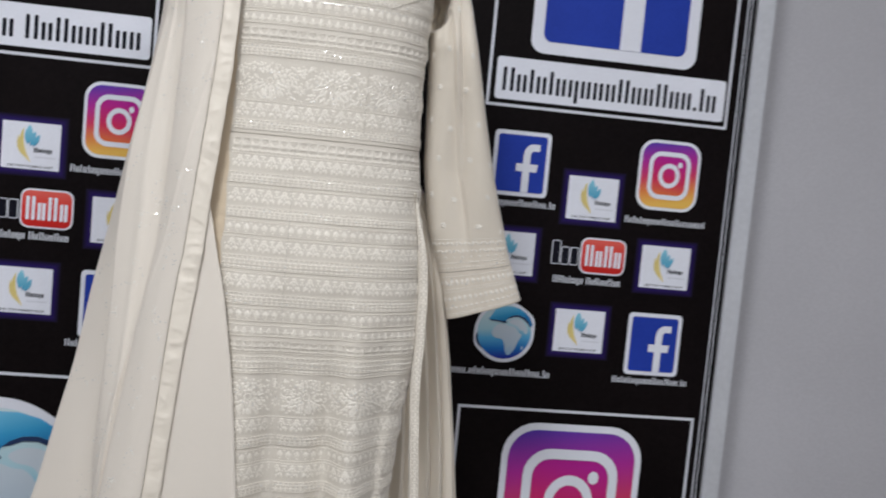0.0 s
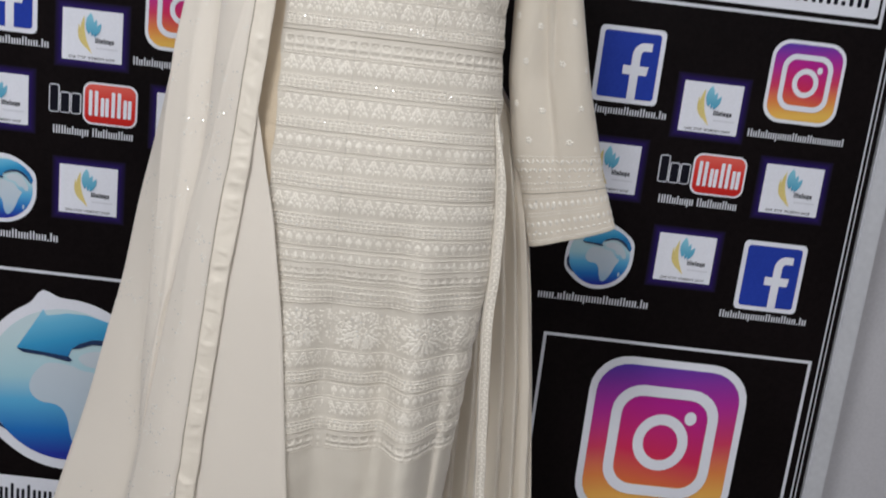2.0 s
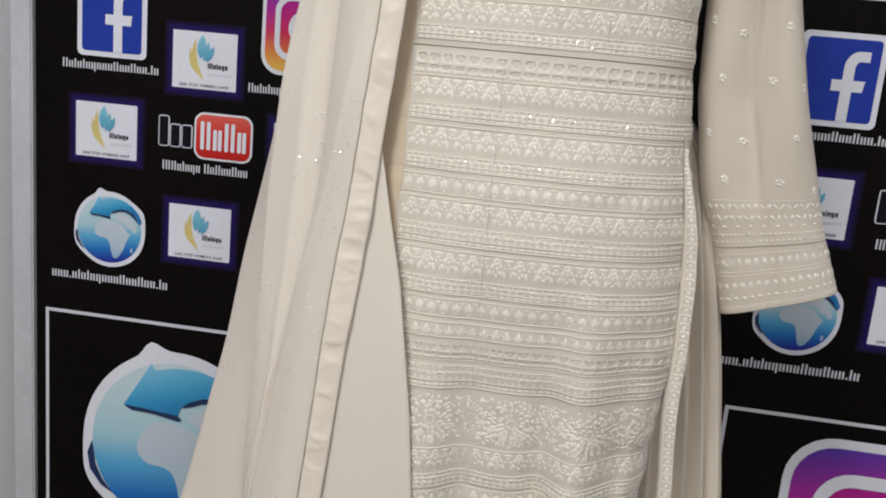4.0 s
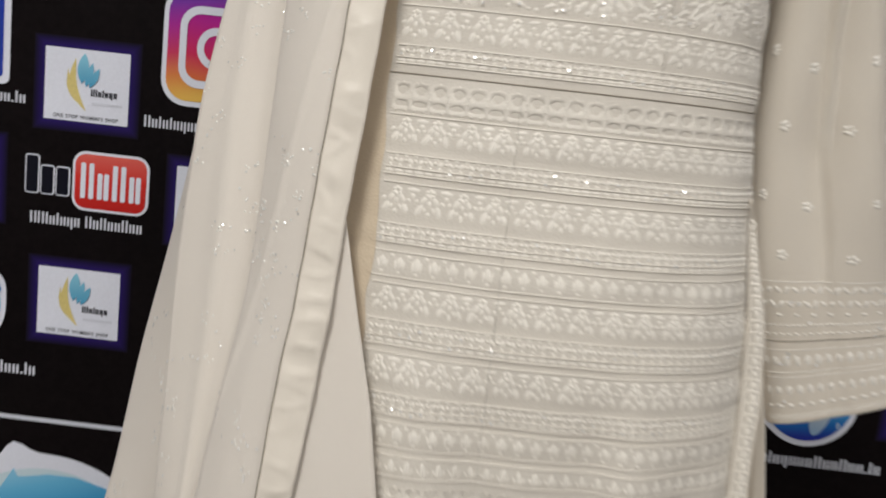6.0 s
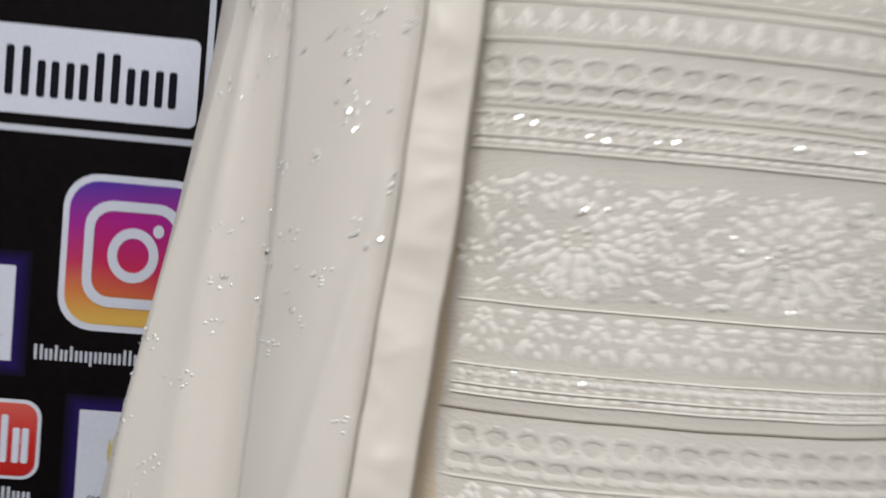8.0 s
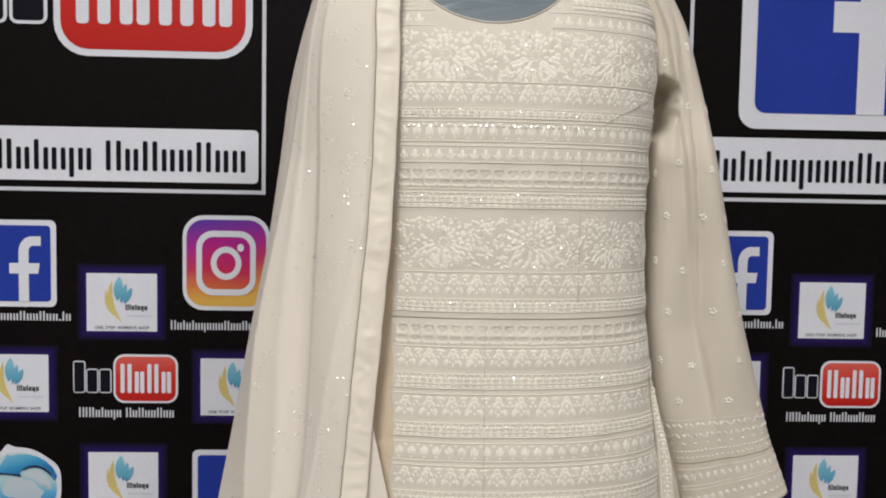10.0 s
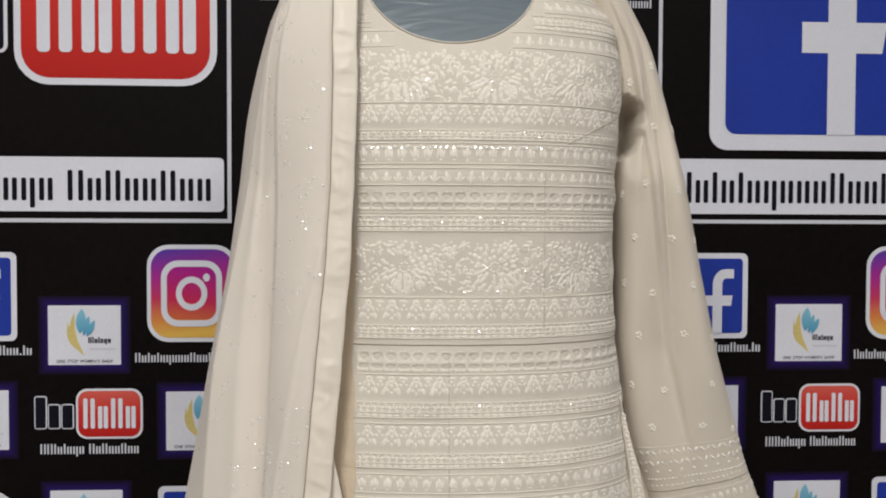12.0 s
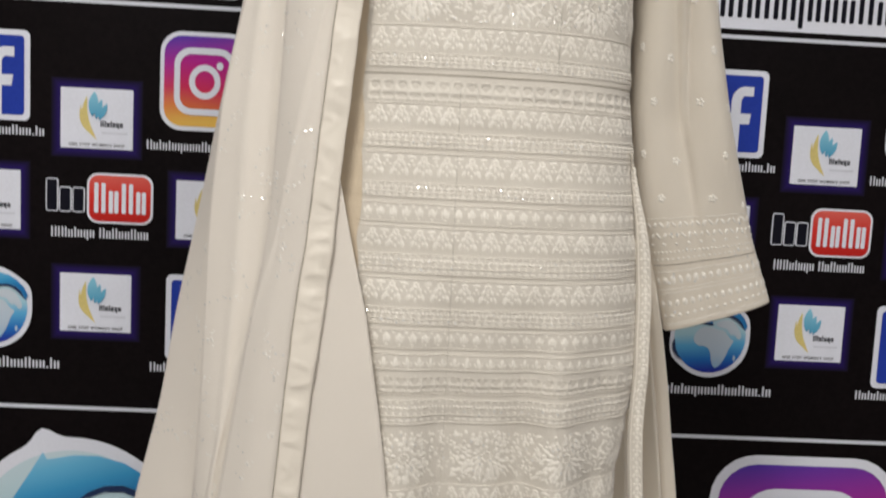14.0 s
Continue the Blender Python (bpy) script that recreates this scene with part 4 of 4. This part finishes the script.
def back_panel():
    """The back half of the skirt, hanging behind the slit in flat overlapping pleats."""
    zs, n = np.linspace(1.27, 0.42, 66), 90
    vs = []
    for z in zs:
        xo = float(np.interp(z, [0.42, 0.754, 0.898, 0.99, 1.096, 1.178, 1.2, 1.27], [0.175, 0.133, 0.112, 0.096, 0.073, 0.055, 0.045, 0.0]))
        g = min(1.0, max(0.0, (1.24 - z) / 0.2))
        for i in range(n):
            u = i / (n - 1)
            q = (u * 8.2 + 0.25 * noise.noise((1.0, 5.0, z * 3))) % 1.0
            lap = q if q < 0.86 else (1 - q) / 0.14 * 0.86
            x = -0.06 + (xo + 0.06) * u
            y = 1.515 + 0.02 * u - g * 0.026 * lap + 0.014 * max(0, u - 0.9) / 0.1 + 0.002 * noise.noise((x * 20, 1.0, z * 9))
            vs.append((x, y, z + LIFT))
    fs = [[r * n + i, (r + 1) * n + i, (r + 1) * n + i + 1, r * n + i + 1] for r in range(len(zs) - 1) for i in range(n - 1)]
    ob = part("back_panel", mesh_of("back_panel", vs, fs, M_SHEER, True), kurta, "plain cream back panel in soft pleats")
    so = ob.modifiers.new("thickness", "SOLIDIFY")
    so.thickness, so.offset = 0.0015, 0


back_panel()

SLEEVE = np.array([   # run, inner x, inner z, outer x, outer z, middle y, half depth
    (0, -0.04, 1.705, 0.006, 1.72, 1.48, 0.05), (0.1, -0.006, 1.6293, 0.054, 1.6413, 1.495, 0.05), (0.22, 0.006, 1.5393, 0.084, 1.5393, 1.502, 0.048), (0.3, 0.012, 1.4793, 0.098, 1.4773, 1.495, 0.048),
    (0.45, 0.019, 1.375, 0.124, 1.37, 1.51, 0.045), (0.6, 0.0245, 1.265, 0.152, 1.262, 1.52, 0.04), (0.78, 0.046, 1.14, 0.186, 1.155, 1.525, 0.034), (0.84, 0.064, 1.1, 0.196, 1.12, 1.528, 0.032), (1, 0.095, 0.987, 0.231, 1.034, 1.532, 0.027)])


sleeve_at = smooth_table(SLEEVE, 0.02, 0.0, 1.0)


def sleeve_point(a, v):
    """a: 0 faces the front, positive to the outer side; v: 0 at the shoulder, 1 at the cuff's rim."""
    ix, iz, ox, oz, my, d = [sleeve_at(v, c) for c in range(1, 7)]
    s, c = math.sin(a), math.cos(a)
    e = 0.8
    t = 0.5 + 0.5 * math.copysign(abs(s) ** e, s)
    x, z = ix + (ox - ix) * t, iz + (oz - iz) * t
    y = my - d * math.copysign(abs(c) ** e, c)
    soft = min(1, v * 4) * (1 - 0.85 * min(1.0, max(0, (v - 0.6) / 0.2)))
    y += soft * (0.009 * (1 - 2 * abs(math.sin(t * 4.2 + v * 1.6)) ** 0.7) + 0.004 * noise.noise((x * 18, 5.0, z * 9)))
    # the ironed fold that runs down the sleeve
    k = min(1.0, max(0.0, (t - 0.43 - 0.05 * v) / 0.05))
    y += 0.013 * min(1, v * 5) * (1 - k * k * (3 - 2 * k)) * max(0.0, c) * (1 - 0.9 * min(1.0, max(0.0, (v - 0.6) / 0.22)))
    if v < 0.42:
        # the hollow under the arm, with a few gathered folds round it
        lean = t + 3.4 * (v - 0.205)
        side = min(1.0, max(0.0, (1 - ((lean - 0.14) / 0.4) ** 2 - ((v - 0.222) / 0.054) ** 2) / 0.3))
        hollow = side * side * (3 - 2 * side) * max(0.0, c)
        y += 0.074 * hollow
        x += 0.004 * hollow * math.sin(v * 120 + t * 9)
        y += 0.005 * math.sin(t * 24 + v * 34) * math.exp(-((v - 0.21) / 0.09) ** 2) * (1 - t)
        y -= 0.006 * max(0.0, 0.66 - t) * math.exp(-((v - 0.3) / 0.02) ** 2) * max(0.0, c)
    return x, y, z + LIFT


def sleeve():
    n, rows = 200, 240
    vs = [sleeve_point(2 * math.pi * i / n, r / (rows - 1)) for r in range(rows) for i in range(n)]
    fs = [[r * n + i, (r + 1) * n + i, (r + 1) * n + (i + 1) % n, r * n + (i + 1) % n] for r in range(rows - 1) for i in range(n)]
    ob = part("sleeve", mesh_of("sleeve", vs, fs, M_SHEER, True), kurta, "plain sheer cream sleeve with small dots")
    so = ob.modifiers.new("thickness", "SOLIDIFY")
    so.thickness, so.offset = 0.0005, 0
    # dotted flowers
    w = Stitchwork(lambda s, z: sleeve_point(s * 14, z * 1.0))
    rnd = random.Random(8)

    def dot(a, v, r):
        w.begin()
        for i in range(5):
            q = radians(72 * i + 20)
            w.petal(a / 14 + r * math.sin(q) * 1.7, v + r * math.cos(q) * 2.2, 0.0066, 0.0056, 72 * i, 0.0019)
        w.lift_out("dot_flower")
    row = 0
    for v in np.arange(0.14, 0.77, 0.088):
        for a in np.arange(-1.0, 1.15, 0.8):
            dot(a + (0.4 if row % 2 else 0.0), v + rnd.uniform(-0.012, 0.012), 0.002)
        row += 1
    w.finish("sleeve_dots", ob, "small embroidered dots")
    # cuff rows
    w = Stitchwork(lambda s, z: sleeve_point(s, z))

    def across(v, step, length, width, tilt, high=0.0016):
        """A row of petals round the cuff, evenly spaced along the cloth."""
        run = np.linspace(-1.42, 1.48, 160)
        pts = [Vector(sleeve_point(a, v)) for a in run]
        arc = np.r_[0, np.cumsum([(q - p).length for p, q in zip(pts, pts[1:])])]
        for k, d in enumerate(np.arange(step / 2, arc[-1], step)):
            w.petal(float(np.interp(d, arc, run)), v, length, width, tilt if k % 2 else -tilt, high)
    for v, step, length, width, tilt in ((0.797, 0.0078, 0.0115, 0.005, 30), (0.818, 0.0078, 0.0105, 0.005, -30), (0.834, 0.0156, 0.005, 0.006, 0), (0.849, 0.0052, 0.0046, 0.0034, 50), (0.862, 0.0066, 0.0036, 0.0044, 0),
                                         (0.901, 0.0098, 0.014, 0.0078, 3), (0.944, 0.0098, 0.012, 0.0076, 4), (0.967, 0.0098, 0.0056, 0.0074, 0)):
        across(v, step, length, width, tilt)
    for v in (0.785, 0.885, 0.918, 0.925, 0.982, 0.987):
        w.cord([(a, v) for a in np.linspace(-1.45, 1.5, 50)], 0.0005)
    for _ in range(14):
        w.sequin(rnd.uniform(-1, 1), rnd.uniform(0.8, 0.97), 0.0016, rnd)
    w.finish("cuff_embroidery", ob, "embroidered cuff rows", bright=ob)
    line = []
    for a in np.linspace(-1.4, 1.45, 50):
        p = sleeve_point(a, 0.872)
        line.append((p[0], p[1] - 0.0006, p[2]))
    part("cuff_seam", mesh_of("cuff_seam", *tube(line, 0.0005, 5), M_SEAM, True), ob, "dark cuff seam")


sleeve()

# ---- dupatta ----
dupatta = thing("dupatta", "ivory georgette scarf with satin edge hanging from the mannequin's shoulder", "scarf")
RIB = np.array([   # z, right edge x, left edge x, y, outer edge x, fold A x, fold B x
    (0.42, -0.385, -0.412, 1.3, -0.66, -0.505, -0.48), (0.765, -0.36, -0.386, 1.316, -0.573, -0.455, -0.487), (0.875, -0.351, -0.377, 1.321, -0.549, -0.44, -0.482), (0.95, -0.345, -0.372, 1.325, -0.537, -0.43, -0.481), (1.025, -0.336, -0.366, 1.331, -0.526, -0.418, -0.481), (1.1, -0.329, -0.357, 1.337, -0.513, -0.407, -0.48),
    (1.18, -0.324, -0.35, 1.342, -0.498, -0.402, -0.476), (1.24, -0.318, -0.345, 1.345, -0.488, -0.399, -0.472), (1.3, -0.314, -0.34, 1.349, -0.478, -0.396, -0.462), (1.37, -0.307, -0.333, 1.352, -0.465, -0.393, -0.448), (1.4693, -0.303, -0.327, 1.356, -0.452, -0.391, -0.43),
    (1.5493, -0.3, -0.325, 1.358, -0.439, -0.391, -0.417), (1.6193, -0.3, -0.325, 1.362, -0.42, -0.388, -0.405), (1.6793, -0.301, -0.326, 1.378, -0.402, -0.375, -0.39), (1.7293, -0.302, -0.326, 1.405, -0.375, -0.352, -0.365)])


rib = smooth_table(RIB, 0.025, 0.42, 1.74)


def scarf_point(u, z):
    """u: 0 at the satin edge, 1 at the right-hand fold, 2 at the next, 3 at the outer turn, 4 behind."""
    x0, y0, xo, xa, xb = rib(z, 2), rib(z, 3), rib(z, 5 - 1), rib(z, 5), rib(z, 6)
    xb = max(min(xb, xa - 0.012), xo + 0.012)
    soft = min(1.0, max(0.0, (1.72 - z) / 0.25))
    deep = 0.06 + 0.07 * soft
    knots = [(0, x0, y0), (0.94, xa + 0.001, y0 + 0.28 * deep), (1.0, xa - 0.0005, y0 + 0.36 * deep + 0.004), (1.08, xa - 0.003, y0 + 0.36 * deep + 0.011 * soft + 0.003),
             (1.94, xb + 0.001, y0 + 0.62 * deep), (2.0, xb - 0.0005, y0 + 0.7 * deep), (2.08, xb - 0.003, y0 + 0.74 * deep + 0.010 * soft), (2.9, xo + 0.002, y0 + 1.15 * deep), (3.0, xo, y0 + 1.3 * deep), (3.3, xo + 0.012, y0 + 1.65 * deep), (4.0, xo + 0.08, y0 + 1.8 * deep)]
    x = float(np.interp(u, [k[0] for k in knots], [k[1] for k in knots]))
    y = float(np.interp(u, [k[0] for k in knots], [k[2] for k in knots]))
    y -= 0.006 * soft * math.sin(math.pi * (u % 1.0)) if u < 3 else 0
    y -= 0.0022 * soft * math.exp(-((u - 0.2 - (1.36 - z) * 2.2) / 0.07) ** 2) * (1 if z < 1.4 else 0) + 0.003 * soft * math.exp(-((u - 1.5 - (z - 1.2) * 0.5) / 0.1) ** 2)
    y += soft * 0.003 * noise.noise((u * 1.6, 1.0, z * 4)) 
    x += soft * 0.003 * noise.noise((u * 1.5, 7.0, z * 6))
    return x, y, z + LIFT


def sheet(fn, us, zs, name, mat, parent, label, thick=0.001):
    n = len(us)
    vs = [fn(u, z) for z in zs for u in us]
    fs = [[r * n + i, r * n + i + 1, (r + 1) * n + i + 1, (r + 1) * n + i] for r in range(len(zs) - 1) for i in range(n - 1)]
    ob = part(name, mesh_of(name, vs, fs, mat, True), parent, label)
    so = ob.modifiers.new("thickness", "SOLIDIFY")
    so.thickness, so.offset = thick, 0
    return ob


zs = np.linspace(1.735, 0.42, 220)
us = np.r_[np.linspace(0, 0.94, 22), 1.0, 1.04, 1.08, np.linspace(1.14, 1.94, 20), 2.0, 2.04, 2.08, np.linspace(2.14, 2.9, 16), 2.95, 3.0, 3.1, 3.3, 3.6, 4.0]
drape = sheet(scarf_point, us, zs, "drape", M_DUPATTA, dupatta, "pleated sheer ivory cloth")


def satin_point(u, z):
    """u: 0 at the ribbon's outer stitch, 1 at its free edge."""
    xl, xr, y = rib(z, 2), rib(z, 1), rib(z, 3)
    x = xl + (xr - xl) * u
    edge = 0.3 + 0.7 * math.sin(math.pi * min(1, max(0, u)))
    crimp = 0.0042 * noise.noise((u * 0.4, 2.0, z * 27)) - 0.0032 * max(0.0, 0.5 - abs(noise.noise((u * 0.3, 8.0, z * 19))) * 4) + 0.0012 * noise.noise((u * 2.0, 4.0, z * 60))
    crimp -= 0.0022 * max(0.0, 1 - abs(noise.noise((u * 0.5, 11.0, z * 46))) * 7)
    crimp *= edge * 0.6
    return x + 0.0012 * noise.noise((3.0, 1.0, z * 25)), y - 0.0045 - 0.002 * math.sin(math.pi * u) + crimp, z + LIFT


sheet(satin_point, np.linspace(-0.04, 1, 14), np.linspace(1.735, 0.42, 420), "satin_border", M_SATIN, dupatta, "shiny ivory satin border", 0.0016)
stitch = []
for z in np.linspace(1.735, 0.42, 200):
    p = satin_point(-0.03, z)
    stitch.append((p[0] - 0.0006, p[1] - 0.0011, p[2]))
part("border_stitch", mesh_of("border_stitch", *tube(stitch, 0.0005, 5), M_SEAM, True), dupatta, "dark stitched line")


def under_point(u, z):
    """The lower layer that fans out from beneath the satin border."""
    xl = rib(z, 1) - 0.014
    xr = float(np.interp(z, [0.42, 0.827, 0.878, 0.94, 1.027, 1.10, 1.166, 1.2], [-0.215, -0.259, -0.265, -0.275, -0.290, -0.308, -0.323, -0.331]))
    y = rib(z, 3) + 0.002 - 0.002 * u + 0.003 * math.sin(u * 7 + 4 * z) * (1.2 - z)
    return xl + (xr - xl) * u, y - 0.005 * u * (1.2 - z), z + LIFT


sheet(under_point, np.linspace(0, 1, 18), np.linspace(1.2, 0.42, 100), "lower_layer", M_DUPATTA, dupatta, "plain ivory lower layer")

# sequin sprigs over the scarf
rnd = random.Random(77)
for k in range(88):
    u0, z0 = rnd.uniform(0.05, 2.85), 0.5 + 1.18 * ((k * 0.618) % 1.0)
    w = Stitchwork(scarf_point)
    bend, turn, run = rnd.uniform(-1.2, 1.2), rnd.uniform(0, 6.28), rnd.randint(7, 12)
    x, z = 0.0, 0.0
    w.begin()
    for i in range(run):
        turn += bend * 0.3
        x, z = x + 0.0052 * math.cos(turn), z + 0.0052 * math.sin(turn)
        uu, zz = u0 + x * 17, z0 + z
        if not 0.04 < uu < 2.95:
            continue
        if i in (0, run - 1):
            for j in range(5):
                q, far = rnd.uniform(0, 6.28), rnd.uniform(0.002, 0.0055)
                w.petal(uu + far * 17 * math.sin(q), zz + far * math.cos(q), rnd.uniform(0.003, 0.0046), 0.0026, rnd.uniform(0, 180), 0.0012)
        w.petal(uu, zz, 0.0042, 0.0022, 90 - math.degrees(turn), 0.0006)
        if rnd.random() < 0.55:
            w.sequin(uu + rnd.uniform(-0.05, 0.05), zz + rnd.uniform(-0.004, 0.004), rnd.uniform(0.0008, 0.0014), rnd)
    if w.v:
        w.lift_out("stitched_sprig")
        w.finish("stitched_sprig", dupatta, "", M_ZARI, bright=drape)
